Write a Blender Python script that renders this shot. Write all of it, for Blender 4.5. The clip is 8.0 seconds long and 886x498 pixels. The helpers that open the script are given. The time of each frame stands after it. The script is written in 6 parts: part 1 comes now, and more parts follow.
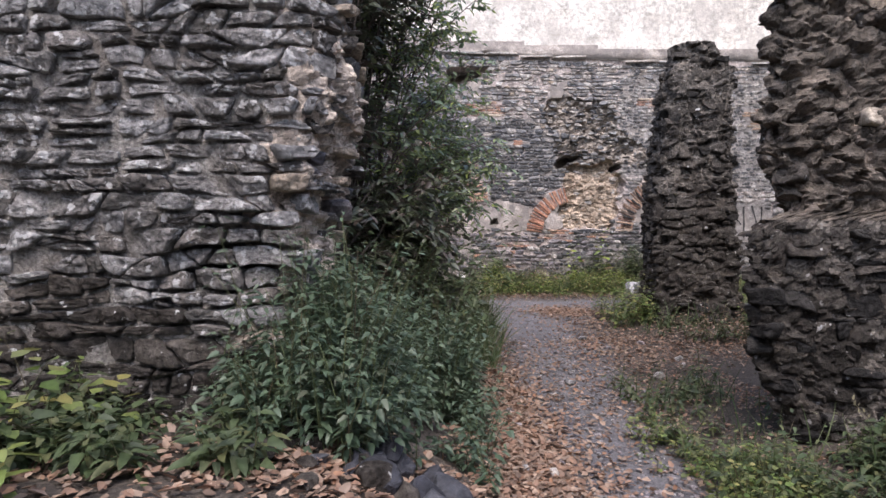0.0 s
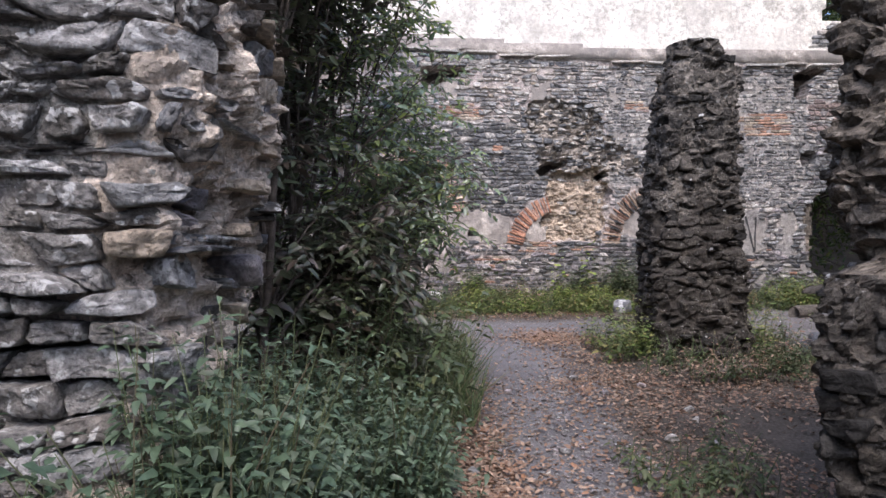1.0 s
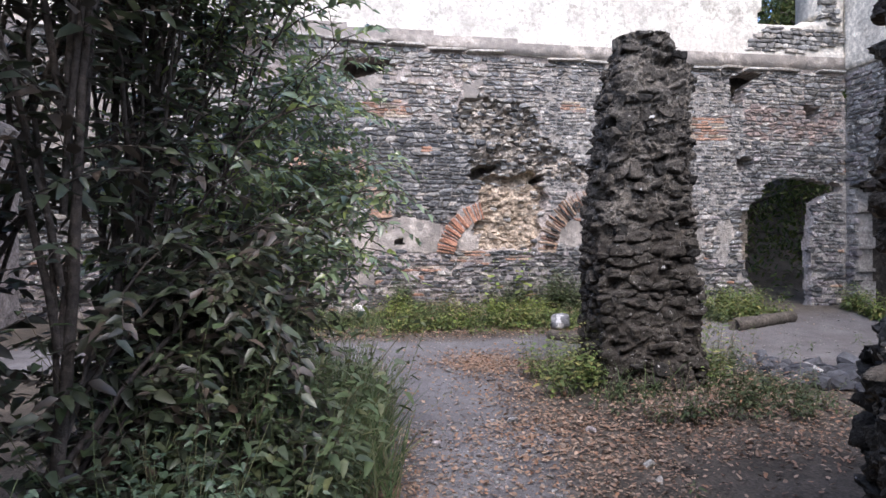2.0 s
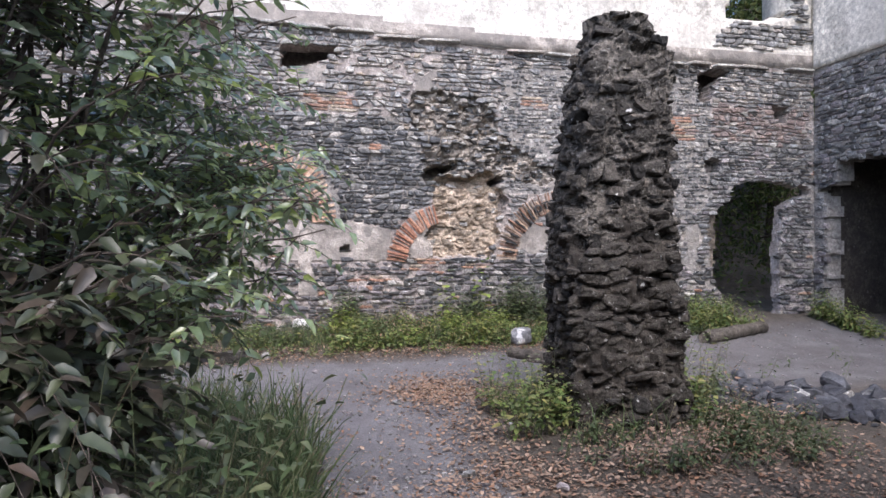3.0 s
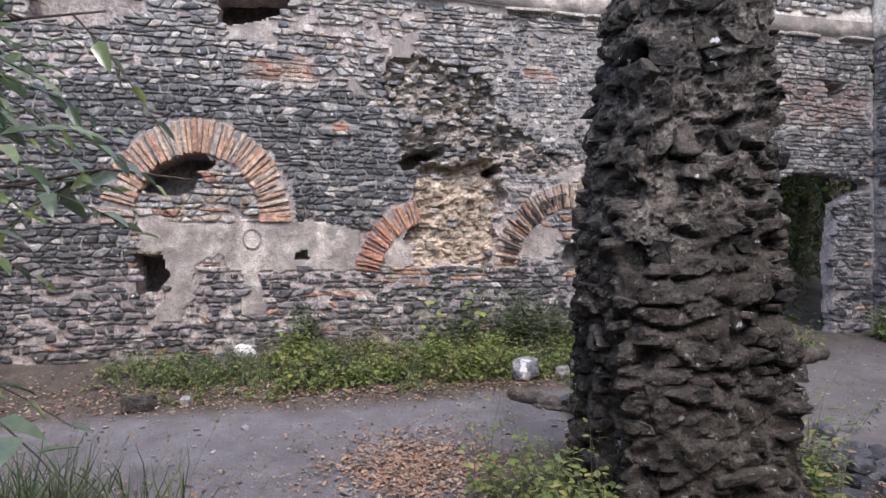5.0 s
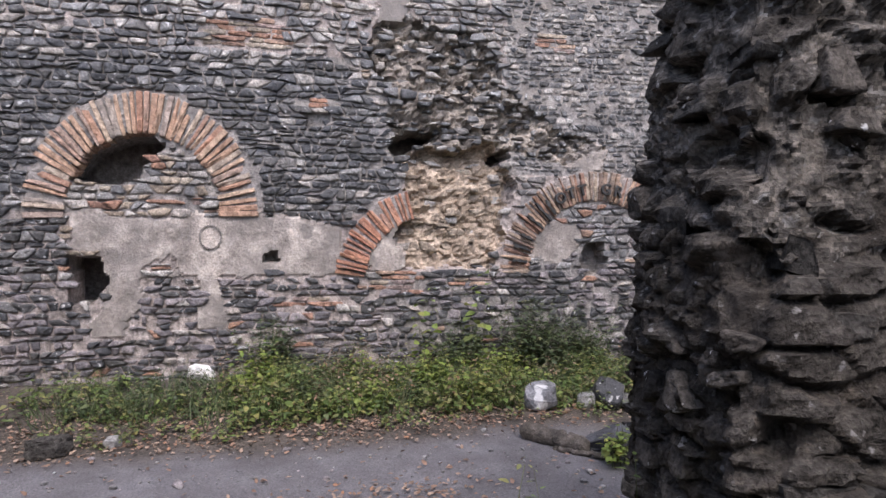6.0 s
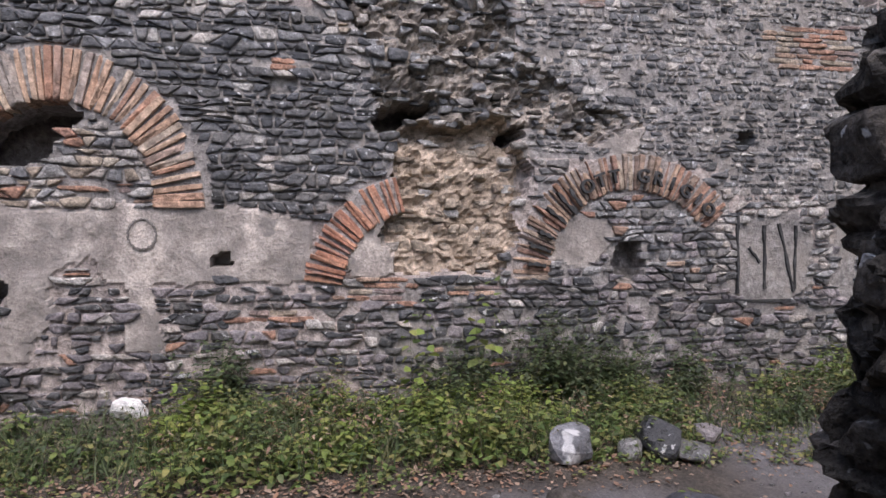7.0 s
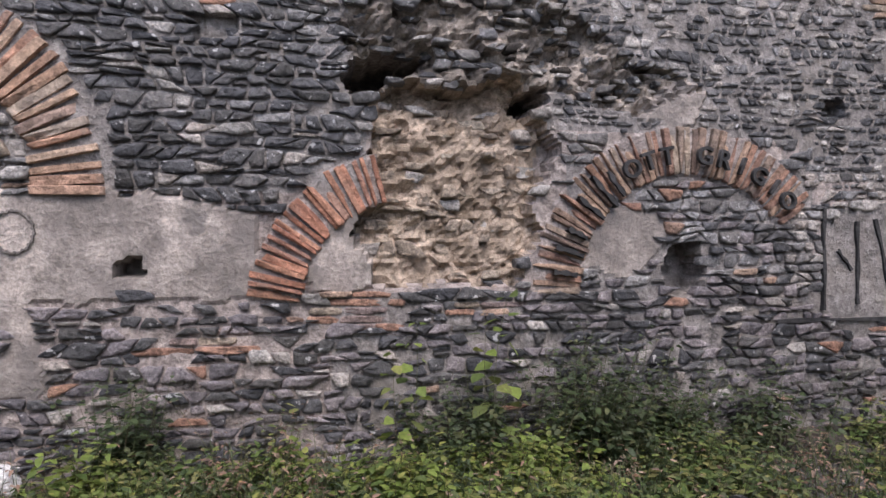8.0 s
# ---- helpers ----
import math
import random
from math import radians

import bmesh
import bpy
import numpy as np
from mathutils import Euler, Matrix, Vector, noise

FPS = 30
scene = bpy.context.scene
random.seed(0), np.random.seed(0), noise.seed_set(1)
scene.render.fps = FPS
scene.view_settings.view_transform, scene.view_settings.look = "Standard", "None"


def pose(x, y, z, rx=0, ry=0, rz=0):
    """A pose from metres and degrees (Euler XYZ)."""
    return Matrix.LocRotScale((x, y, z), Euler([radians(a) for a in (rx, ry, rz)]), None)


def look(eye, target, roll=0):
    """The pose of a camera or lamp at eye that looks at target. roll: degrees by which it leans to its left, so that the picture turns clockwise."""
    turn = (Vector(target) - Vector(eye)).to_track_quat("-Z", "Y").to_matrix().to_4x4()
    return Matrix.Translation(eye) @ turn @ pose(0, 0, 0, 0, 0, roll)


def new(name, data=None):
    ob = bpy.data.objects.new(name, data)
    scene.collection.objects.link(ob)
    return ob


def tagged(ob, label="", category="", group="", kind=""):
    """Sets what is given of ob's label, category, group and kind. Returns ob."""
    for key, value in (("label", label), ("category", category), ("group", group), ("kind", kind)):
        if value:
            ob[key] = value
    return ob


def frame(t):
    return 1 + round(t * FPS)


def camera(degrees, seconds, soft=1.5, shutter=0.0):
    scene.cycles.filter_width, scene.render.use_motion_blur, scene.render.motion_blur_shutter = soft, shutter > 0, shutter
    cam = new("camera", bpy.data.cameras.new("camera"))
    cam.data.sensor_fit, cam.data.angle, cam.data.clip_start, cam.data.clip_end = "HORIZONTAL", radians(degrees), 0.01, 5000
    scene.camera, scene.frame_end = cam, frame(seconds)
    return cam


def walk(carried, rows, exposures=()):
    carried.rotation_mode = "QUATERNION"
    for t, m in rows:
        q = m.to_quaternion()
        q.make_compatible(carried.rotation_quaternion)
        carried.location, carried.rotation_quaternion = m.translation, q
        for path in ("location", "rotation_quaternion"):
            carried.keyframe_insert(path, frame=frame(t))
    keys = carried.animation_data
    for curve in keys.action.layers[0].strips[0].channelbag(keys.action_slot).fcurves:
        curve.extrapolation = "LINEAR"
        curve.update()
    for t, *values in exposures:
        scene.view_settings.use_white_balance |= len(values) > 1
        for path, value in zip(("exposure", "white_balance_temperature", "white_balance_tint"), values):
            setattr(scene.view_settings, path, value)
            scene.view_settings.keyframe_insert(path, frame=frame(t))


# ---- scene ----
cam = camera(70.5, 8.0, soft=1.5)
METRES, EYE, TILT, LEAN, TURN = 8.8, 1.1, 0.0, 0.0, 0.0
ROWS = [
    (0.0, 0.0, 0.0, 0.0, 0.0, 0.0, 0.0),
    (0.5, 0.0024, 0.0509, 0.0163, 0.01, 0.02, 0.02),
    (1.0, 0.0084, 0.1071, 0.028, -2.03, 0.03, 0.07),
    (1.5, 0.0158, 0.1594, 0.0395, -5.02, 0.01, 0.13),
    (2.0, 0.0268, 0.2138, 0.0481, -8.23, -0.05, 0.18),
    (3.5, 0.0704, 0.3647, 0.068, -12.62, -0.14, 0.23),
    (4.0, 0.0865, 0.4185, 0.0714, -12.67, -0.14, 0.22),
    (4.5, 0.0989, 0.4687, 0.0708, -12.74, -0.15, 0.22),
    (6.0, 0.1476, 0.6645, 0.0708, -12.76, -0.14, 0.14),
    (6.5, 0.165, 0.7357, 0.0703, -12.74, -0.11, 0.13),
    (7.0, 0.183, 0.814, 0.0694, -12.78, 0.02, 0.14),
    (7.5, 0.2003, 0.8872, 0.0701, -12.87, -0.01, 0.1),
    (8.0, 0.2193, 0.9665, 0.0718, -12.94, 0.04, 0.1),
]
walk(cam, [(t, pose(0, 0, EYE, TILT, LEAN, TURN) @ pose(METRES * x, METRES * y, METRES * z, 90 + pitch, roll, yaw)) for t, x, y, z, yaw, pitch, roll in ROWS],
     exposures=[(0.0, 1.44, 6220, 16), (2.0, 1.65, 5990, 14), (4.5, 1.57, 6060, 13.5), (6.0, 1.40, 6110, 16), (8.0, 1.09, 6130, 17)])

# ---- light: a bright, hazy sky and a very soft sun ----
SUN_UP, SUN_ROUND = 56.0, 182.0
world = bpy.data.worlds.new("sky")
scene.world = world
world.use_nodes = True
sky = world.node_tree.nodes.new("ShaderNodeTexSky")
sky.sky_type, sky.sun_disc = "NISHITA", False
sky.sun_elevation, sky.sun_rotation = radians(SUN_UP), radians(SUN_ROUND)
sky.air_density, sky.dust_density = 1.0, 3.0
back = world.node_tree.nodes["Background"]
world.node_tree.links.new(sky.outputs[0], back.inputs[0])
back.inputs[1].default_value = 0.15
sun = new("sun", bpy.data.lights.new("sun", "SUN"))
sun.data.energy, sun.data.angle, sun.data.color = 0.85, radians(35), (1.0, 0.95, 0.88)
away = Vector((math.sin(radians(SUN_ROUND)) * math.cos(radians(SUN_UP)), math.cos(radians(SUN_ROUND)) * math.cos(radians(SUN_UP)), math.sin(radians(SUN_UP))))
sun.matrix_world = look(away * 30, (0, 0, 0))


# ---- materials ----
def node(nt, kind, ins=None, **attrs):
    n = nt.nodes.new("ShaderNode" + kind)
    for key, value in attrs.items():
        setattr(n, key, value)
    for key, value in (ins or {}).items():
        if isinstance(value, bpy.types.NodeSocket):
            nt.links.new(value, n.inputs[key])
        else:
            n.inputs[key].default_value = value
    return n


def ramp(nt, fac, stops):
    n = node(nt, "ValToRGB", {0: fac})
    while len(n.color_ramp.elements) < len(stops):
        n.color_ramp.elements.new(0.5)
    for e, (at, c) in zip(n.color_ramp.elements, stops):
        e.position, e.color = at, (*c, 1)
    return n.outputs[0]


def mix(nt, fac, a, b, mode="MIX"):
    n = node(nt, "Mix", data_type="RGBA", blend_type=mode)
    for i, v in ((0, fac), (6, a), (7, b)):
        if isinstance(v, bpy.types.NodeSocket):
            nt.links.new(v, n.inputs[i])
        else:
            n.inputs[i].default_value = (*v, 1) if isinstance(v, tuple) else v
    return n.outputs[2]


def grey(v):
    return (v, v, v)


def surface(name, tones, source="island", rough=0.92, stain=5.0, grain=55.0, bump=0.5, lichen=0.0, lichen_colour=(0.42, 0.43, 0.40), dirt=None, dirt_amount=0.0, gloss=0.25, spots=18.0, mottle=19.0, crisp=0.7, dots=0.0):
    """A weathered mineral surface: its tone from piece to piece, stains, grain, pale lichen and relief."""
    m = bpy.data.materials.new(name)
    m.use_nodes = True
    nt = m.node_tree
    bsdf = nt.nodes["Principled BSDF"]
    geo = node(nt, "NewGeometry")
    pos = geo.outputs["Position"]
    big = node(nt, "TexNoise", {"Vector": pos, "Scale": stain, "Detail": 5.0, "Roughness": 0.6}).outputs[0]
    fine = node(nt, "TexNoise", {"Vector": pos, "Scale": grain, "Detail": 6.0, "Roughness": 0.7}).outputs[0]
    if source == "island":
        pick = geo.outputs["Random Per Island"]
    elif source == "object":
        pick = node(nt, "ObjectInfo").outputs["Random"]
    else:
        pick = ramp(nt, node(nt, "TexNoise", {"Vector": pos, "Scale": 2.2, "Detail": 6.0, "Roughness": 0.62}).outputs[0], [(0.3, grey(0.0)), (0.7, grey(1.0))])
    colour = ramp(nt, pick, [(i / max(1, len(tones) - 1), c) for i, c in enumerate(tones)])
    colour = mix(nt, 0.75, colour, ramp(nt, big, [(0.3, grey(0.55)), (0.7, grey(1.3))]), "MULTIPLY")
    colour = mix(nt, crisp, colour, ramp(nt, fine, [(0.32, grey(0.6 - 0.5 * (crisp - 0.7))), (0.7, grey(1.35 + 0.6 * (crisp - 0.7)))]), "MULTIPLY")
    mid = node(nt, "TexNoise", {"Vector": pos, "Scale": mottle, "Detail": 4.0, "Roughness": 0.65}).outputs[0]
    colour = mix(nt, 0.8, colour, ramp(nt, mid, [(0.34, grey(0.5)), (0.5, grey(0.95)), (0.68, grey(1.5))]), "MULTIPLY")
    if dirt:
        mud = node(nt, "TexNoise", {"Vector": pos, "Scale": stain * 0.45, "Detail": 7.0, "Roughness": 0.65}).outputs[0]
        colour = mix(nt, ramp(nt, mud, [(0.5 - dirt_amount * 0.25, grey(0.0)), (0.72 - dirt_amount * 0.25, grey(0.85))]), colour, dirt)
    if lichen:
        patch = node(nt, "TexNoise", {"Vector": pos, "Scale": spots, "Detail": 3.0, "Roughness": 0.55}).outputs[0]
        colour = mix(nt, ramp(nt, patch, [(0.70 - lichen * 0.2, grey(0.0)), (0.75 - lichen * 0.2, grey(0.8))]), colour, lichen_colour)
    if dots:
        cell = node(nt, "TexVoronoi", {"Vector": pos, "Scale": dots, "Randomness": 1.0}).outputs["Distance"]
        grown = node(nt, "TexNoise", {"Vector": pos, "Scale": 4.0, "Detail": 2.0}).outputs[0]
        spot = mix(nt, 1.0, ramp(nt, cell, [(0.17, grey(0.9)), (0.24, grey(0.0))]), ramp(nt, grown, [(0.42, grey(0.0)), (0.55, grey(1.0))]), "MULTIPLY")
        colour = mix(nt, spot, colour, lichen_colour)
    nt.links.new(colour, bsdf.inputs["Base Color"])
    bsdf.inputs["Roughness"].default_value = rough
    bsdf.inputs["Specular IOR Level"].default_value = gloss
    b1 = node(nt, "Bump", {"Height": mid, "Strength": bump, "Distance": 0.035})
    b2 = node(nt, "Bump", {"Height": fine, "Strength": bump, "Distance": 0.012, "Normal": b1.outputs[0]})
    nt.links.new(b2.outputs[0], bsdf.inputs["Normal"])
    return m


def ground_soil():
    """Soil: dark brown litter, and grey grit where it is trodden bare."""
    m = surface("soil", [(0.062, 0.052, 0.042), (0.095, 0.080, 0.066), (0.046, 0.039, 0.032)], "noise", stain=2.5, grain=60, bump=0.6, mottle=42.0)
    nt = m.node_tree
    bsdf = nt.nodes["Principled BSDF"]
    litter = bsdf.inputs["Base Color"].links[0].from_socket
    pos = node(nt, "NewGeometry").outputs["Position"]
    grit = node(nt, "TexNoise", {"Vector": pos, "Scale": 75.0, "Detail": 6.0, "Roughness": 0.75}).outputs[0]
    wash = node(nt, "TexNoise", {"Vector": pos, "Scale": 2.4, "Detail": 6.0, "Roughness": 0.6}).outputs[0]
    bare = ramp(nt, wash, [(0.3, (0.098, 0.092, 0.094)), (0.55, (0.146, 0.139, 0.144)), (0.75, (0.196, 0.190, 0.198))])
    bare = mix(nt, 0.9, bare, ramp(nt, grit, [(0.32, grey(0.5)), (0.68, grey(1.45))]), "MULTIPLY")
    amount = node(nt, "Attribute", attribute_name="trodden").outputs["Fac"]
    nt.links.new(mix(nt, amount, litter, bare), bsdf.inputs["Base Color"])
    return m


def leafy(name, tones, clear=0.35, rough=0.5, gloss=0.35, wax=0.0):
    """Leaves: a tone for each leaf, matt gloss, and light that shines through."""
    m = bpy.data.materials.new(name)
    m.use_nodes = True
    nt = m.node_tree
    bsdf, out = nt.nodes["Principled BSDF"], nt.nodes["Material Output"]
    geo = node(nt, "NewGeometry")
    pick = geo.outputs["Random Per Island"]
    colour = ramp(nt, pick, [(i / max(1, len(tones) - 1), c) for i, c in enumerate(tones)])
    blot = node(nt, "TexNoise", {"Vector": geo.outputs["Position"], "Scale": 45.0, "Detail": 3.0}).outputs[0]
    colour = mix(nt, 0.6, colour, ramp(nt, blot, [(0.3, grey(0.65)), (0.7, grey(1.3))]), "MULTIPLY")
    nt.links.new(colour, bsdf.inputs["Base Color"])
    bsdf.inputs["Roughness"].default_value = rough
    bsdf.inputs["Specular IOR Level"].default_value = gloss
    bsdf.inputs["Coat Weight"].default_value, bsdf.inputs["Coat Roughness"].default_value = wax, 0.22
    thin = node(nt, "BsdfTranslucent", {"Color": colour})
    nt.links.new(node(nt, "MixShader", {0: clear, 1: bsdf.outputs[0], 2: thin.outputs[0]}).outputs[0], out.inputs[0])
    return m


STONE_TONES = {
    "dark": [(0.050, 0.051, 0.054), (0.080, 0.080, 0.082), (0.12, 0.118, 0.115), (0.09, 0.084, 0.077), (0.065, 0.066, 0.07)],
    "grey": [(0.12, 0.118, 0.118), (0.18, 0.176, 0.172), (0.25, 0.243, 0.232), (0.15, 0.139, 0.127), (0.32, 0.315, 0.31)],
    "pale": [(0.30, 0.285, 0.26), (0.42, 0.395, 0.36), (0.34, 0.30, 0.26), (0.48, 0.45, 0.41)],
    "ochre": [(0.31, 0.25, 0.185), (0.41, 0.34, 0.26), (0.25, 0.20, 0.15), (0.46, 0.395, 0.31)],
    "brick": [(0.30, 0.165, 0.11), (0.37, 0.22, 0.15), (0.25, 0.14, 0.10), (0.40, 0.29, 0.21)],
    "mauve": [(0.13, 0.118, 0.122), (0.20, 0.178, 0.18), (0.29, 0.255, 0.25), (0.085, 0.079, 0.085)],
    "black": [(0.020, 0.019, 0.018), (0.033, 0.031, 0.029), (0.048, 0.045, 0.041), (0.065, 0.060, 0.054)],
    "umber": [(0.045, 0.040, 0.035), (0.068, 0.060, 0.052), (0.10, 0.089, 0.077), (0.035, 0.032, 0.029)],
    "basalt": [(0.030, 0.031, 0.034), (0.048, 0.049, 0.052), (0.070, 0.070, 0.072), (0.055, 0.052, 0.046), (0.095, 0.094, 0.095)],
    "rose": [(0.25, 0.185, 0.16), (0.31, 0.235, 0.205), (0.21, 0.16, 0.145), (0.28, 0.25, 0.235)],
}
KINDS = list(STONE_TONES)
LICHEN = {"basalt": 0.42, "dark": 0.34, "grey": 0.34, "black": 0.1, "umber": 0.3, "mauve": 0.1}
SHEEN = {"black": 0.08, "umber": 0.08}
GLOSS = {"dark": 0.46, "grey": 0.5, "mauve": 0.55, "black": 0.7, "basalt": 0.5}
MASS = [surface("stone_" + k, STONE_TONES[k], "island", lichen=LICHEN.get(k, 0.0), rough=GLOSS.get(k, 0.9), gloss=SHEEN.get(k, 0.6), crisp=1.0, bump=0.75, lichen_colour=(0.55, 0.545, 0.53)) for k in KINDS]
PIECE = [surface("single_stone_" + k, STONE_TONES[k], "object", lichen=LICHEN.get(k, 0.0), rough=GLOSS.get(k, 0.9), gloss=SHEEN.get(k, 0.6), crisp=1.0, bump=0.75, lichen_colour=(0.55, 0.545, 0.53)) for k in KINDS]
SPOTTED_TONES = [(0.10, 0.092, 0.082), (0.20, 0.19, 0.18), (0.33, 0.322, 0.315), (0.13, 0.116, 0.103), (0.27, 0.26, 0.25), (0.16, 0.147, 0.131)]
SPOTTED_MASS = surface("lichen_stone", SPOTTED_TONES, "island", lichen=0.66, spots=21.0, lichen_colour=(0.50, 0.495, 0.48), bump=1.0, crisp=1.0, dots=15.0)
SPOTTED_PIECE = surface("single_lichen_stone", SPOTTED_TONES, "object", lichen=0.66, spots=21.0, lichen_colour=(0.50, 0.495, 0.48), bump=1.0, crisp=1.0, dots=15.0)
MORTAR = surface("lime_mortar", [(0.265, 0.226, 0.204), (0.42, 0.365, 0.33), (0.325, 0.273, 0.238)], "noise", grain=70, bump=0.9)
GREY_MORTAR = surface("grey_mortar", [(0.21, 0.193, 0.18), (0.315, 0.292, 0.272), (0.25, 0.226, 0.205)], "noise", grain=70, bump=0.9, dirt=(0.30, 0.27, 0.235), dirt_amount=0.05)
MORTAR_NEAR = surface("weathered_mortar", [(0.21, 0.195, 0.175), (0.32, 0.30, 0.272), (0.26, 0.232, 0.205)], "noise", grain=80, bump=1.0, dirt=(0.13, 0.115, 0.10), dirt_amount=0.15, mottle=32.0, crisp=1.0)
SCAR_CORE = surface("broken_wall_core", [(0.31, 0.265, 0.225), (0.47, 0.41, 0.345), (0.20, 0.17, 0.145)], "noise", stain=7, grain=70, bump=1.0, dirt=(0.09, 0.078, 0.065), dirt_amount=0.3)
TAN_CORE = surface("yellow_rubble_core", [(0.44, 0.347, 0.26), (0.55, 0.447, 0.345), (0.34, 0.266, 0.198)], "noise", stain=6, grain=70, bump=1.0, dirt=(0.20, 0.155, 0.11), dirt_amount=0.1)
CORE = surface("rubble_core_mortar", [(0.50, 0.42, 0.345), (0.64, 0.55, 0.46), (0.40, 0.33, 0.27)], "noise", stain=9, grain=70, bump=1.0, dirt=(0.16, 0.13, 0.105), dirt_amount=0.05, crisp=1.0)
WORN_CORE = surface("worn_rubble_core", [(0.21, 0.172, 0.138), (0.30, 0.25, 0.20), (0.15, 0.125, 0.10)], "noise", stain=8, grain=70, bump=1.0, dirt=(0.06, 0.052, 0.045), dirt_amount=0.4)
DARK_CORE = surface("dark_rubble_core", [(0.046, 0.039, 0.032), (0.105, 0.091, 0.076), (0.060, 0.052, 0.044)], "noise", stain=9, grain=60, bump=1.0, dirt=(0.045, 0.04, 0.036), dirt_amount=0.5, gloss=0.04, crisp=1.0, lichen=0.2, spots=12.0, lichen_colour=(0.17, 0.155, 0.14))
# lighter copy of DARK_CORE where light falls, with lichen
LIT_CORE = surface("lit_lichened_rubble_core", [(0.095, 0.083, 0.070), (0.18, 0.161, 0.139), (0.12, 0.104, 0.088)], "noise", stain=9, grain=60, bump=1.0, gloss=0.04, crisp=1.0, lichen=0.35, spots=14.0, lichen_colour=(0.22, 0.21, 0.195))
PLASTER = surface("old_plaster", [(0.37, 0.322, 0.284), (0.48, 0.424, 0.37), (0.295, 0.262, 0.234)], "noise", stain=3, grain=45, bump=0.9, dirt=(0.20, 0.18, 0.163), dirt_amount=0.6, mottle=6.0, lichen=0.36, spots=3.5, lichen_colour=(0.185, 0.17, 0.156), crisp=0.85)
LIMEWASH = surface("limewashed_plaster", [(0.60, 0.555, 0.48), (0.70, 0.655, 0.58), (0.55, 0.51, 0.45)], "noise", stain=2.5, grain=60, bump=0.5, dirt=(0.44, 0.405, 0.36), dirt_amount=0.25, mottle=14.0, lichen=0.2, spots=13.0, lichen_colour=(0.33, 0.30, 0.265))
MARBLE = surface("veined_grey_rock", [(0.13, 0.13, 0.14), (0.20, 0.20, 0.21), (0.10, 0.10, 0.105)], "noise", lichen=0.72, spots=4.5, lichen_colour=(0.62, 0.61, 0.60), rough=0.6)
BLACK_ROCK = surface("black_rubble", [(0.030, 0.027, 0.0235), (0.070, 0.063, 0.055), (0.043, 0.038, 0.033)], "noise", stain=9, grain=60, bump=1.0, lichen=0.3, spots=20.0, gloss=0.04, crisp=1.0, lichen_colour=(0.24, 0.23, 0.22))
# lighter copy of BLACK_ROCK where light falls, with lichen
LIT_ROCK = surface("lit_dark_rubble", [(0.038, 0.034, 0.030), (0.085, 0.077, 0.068), (0.053, 0.047, 0.04)], "noise", stain=9, grain=60, bump=1.0, lichen=0.3, spots=18.0, gloss=0.06, crisp=1.0, lichen_colour=(0.27, 0.26, 0.24))
BROWN_ROCK = surface("brown_rubble", [(0.062, 0.054, 0.045), (0.13, 0.112, 0.093), (0.088, 0.074, 0.06)], "noise", stain=9, grain=60, bump=1.0, lichen=0.2, spots=18.0, gloss=0.06, crisp=1.0, lichen_colour=(0.30, 0.28, 0.25))
CORE_ROCK = surface("grey_rubble", [(0.25, 0.21, 0.172), (0.42, 0.362, 0.305), (0.32, 0.257, 0.203)], "noise", stain=9, grain=60, bump=1.0, lichen=0.15)
CHALK = surface("white_block", [(0.60, 0.58, 0.55), (0.72, 0.70, 0.67), (0.52, 0.50, 0.47)], "noise", stain=8, grain=60, bump=0.5)
SLATE = surface("blue_grey_slate", [(0.028, 0.029, 0.036), (0.05, 0.052, 0.062), (0.082, 0.084, 0.094), (0.036, 0.036, 0.042)], "object", rough=0.72, gloss=0.3, bump=0.5)
BARK = surface("bark", [(0.06, 0.05, 0.04), (0.10, 0.085, 0.07), (0.045, 0.04, 0.034)], "noise", stain=14, grain=60, bump=1.0)
TWIG = surface("twig_bark", [(0.07, 0.055, 0.045), (0.11, 0.09, 0.075)], "island", stain=20, grain=90)
PAINT = surface("sprayed_black_paint", [(0.03, 0.03, 0.031), (0.07, 0.068, 0.066)], "noise", rough=0.7, bump=0.2)
FADED_PAINT = surface("faded_black_paint", [(0.20, 0.18, 0.165), (0.27, 0.245, 0.22)], "noise", rough=0.9, bump=0.3)
SHRUB_LEAF = leafy("shrub_leaf", [(0.10, 0.14, 0.085), (0.15, 0.20, 0.11), (0.21, 0.275, 0.12), (0.15, 0.20, 0.155), (0.32, 0.39, 0.11), (0.085, 0.115, 0.075)], 0.45, 0.26, 0.9, 0.9)
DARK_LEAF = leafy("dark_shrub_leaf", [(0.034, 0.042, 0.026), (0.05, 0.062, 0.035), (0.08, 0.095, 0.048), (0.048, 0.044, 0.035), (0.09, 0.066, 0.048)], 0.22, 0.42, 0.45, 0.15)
NETTLE_LEAF = leafy("nettle_leaf", [(0.05, 0.082, 0.052), (0.075, 0.115, 0.07), (0.10, 0.145, 0.085), (0.06, 0.09, 0.052), (0.125, 0.17, 0.11), (0.08, 0.09, 0.055)], 0.3, 0.45, 0.45)
WEED_LEAF = leafy("weed_leaf", [(0.09, 0.14, 0.045), (0.14, 0.20, 0.055), (0.20, 0.24, 0.07), (0.08, 0.12, 0.05), (0.28, 0.26, 0.09), (0.13, 0.16, 0.075)], 0.35, 0.5)
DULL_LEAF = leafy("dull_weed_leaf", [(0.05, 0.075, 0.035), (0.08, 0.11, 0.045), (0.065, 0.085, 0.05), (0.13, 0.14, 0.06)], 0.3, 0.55)
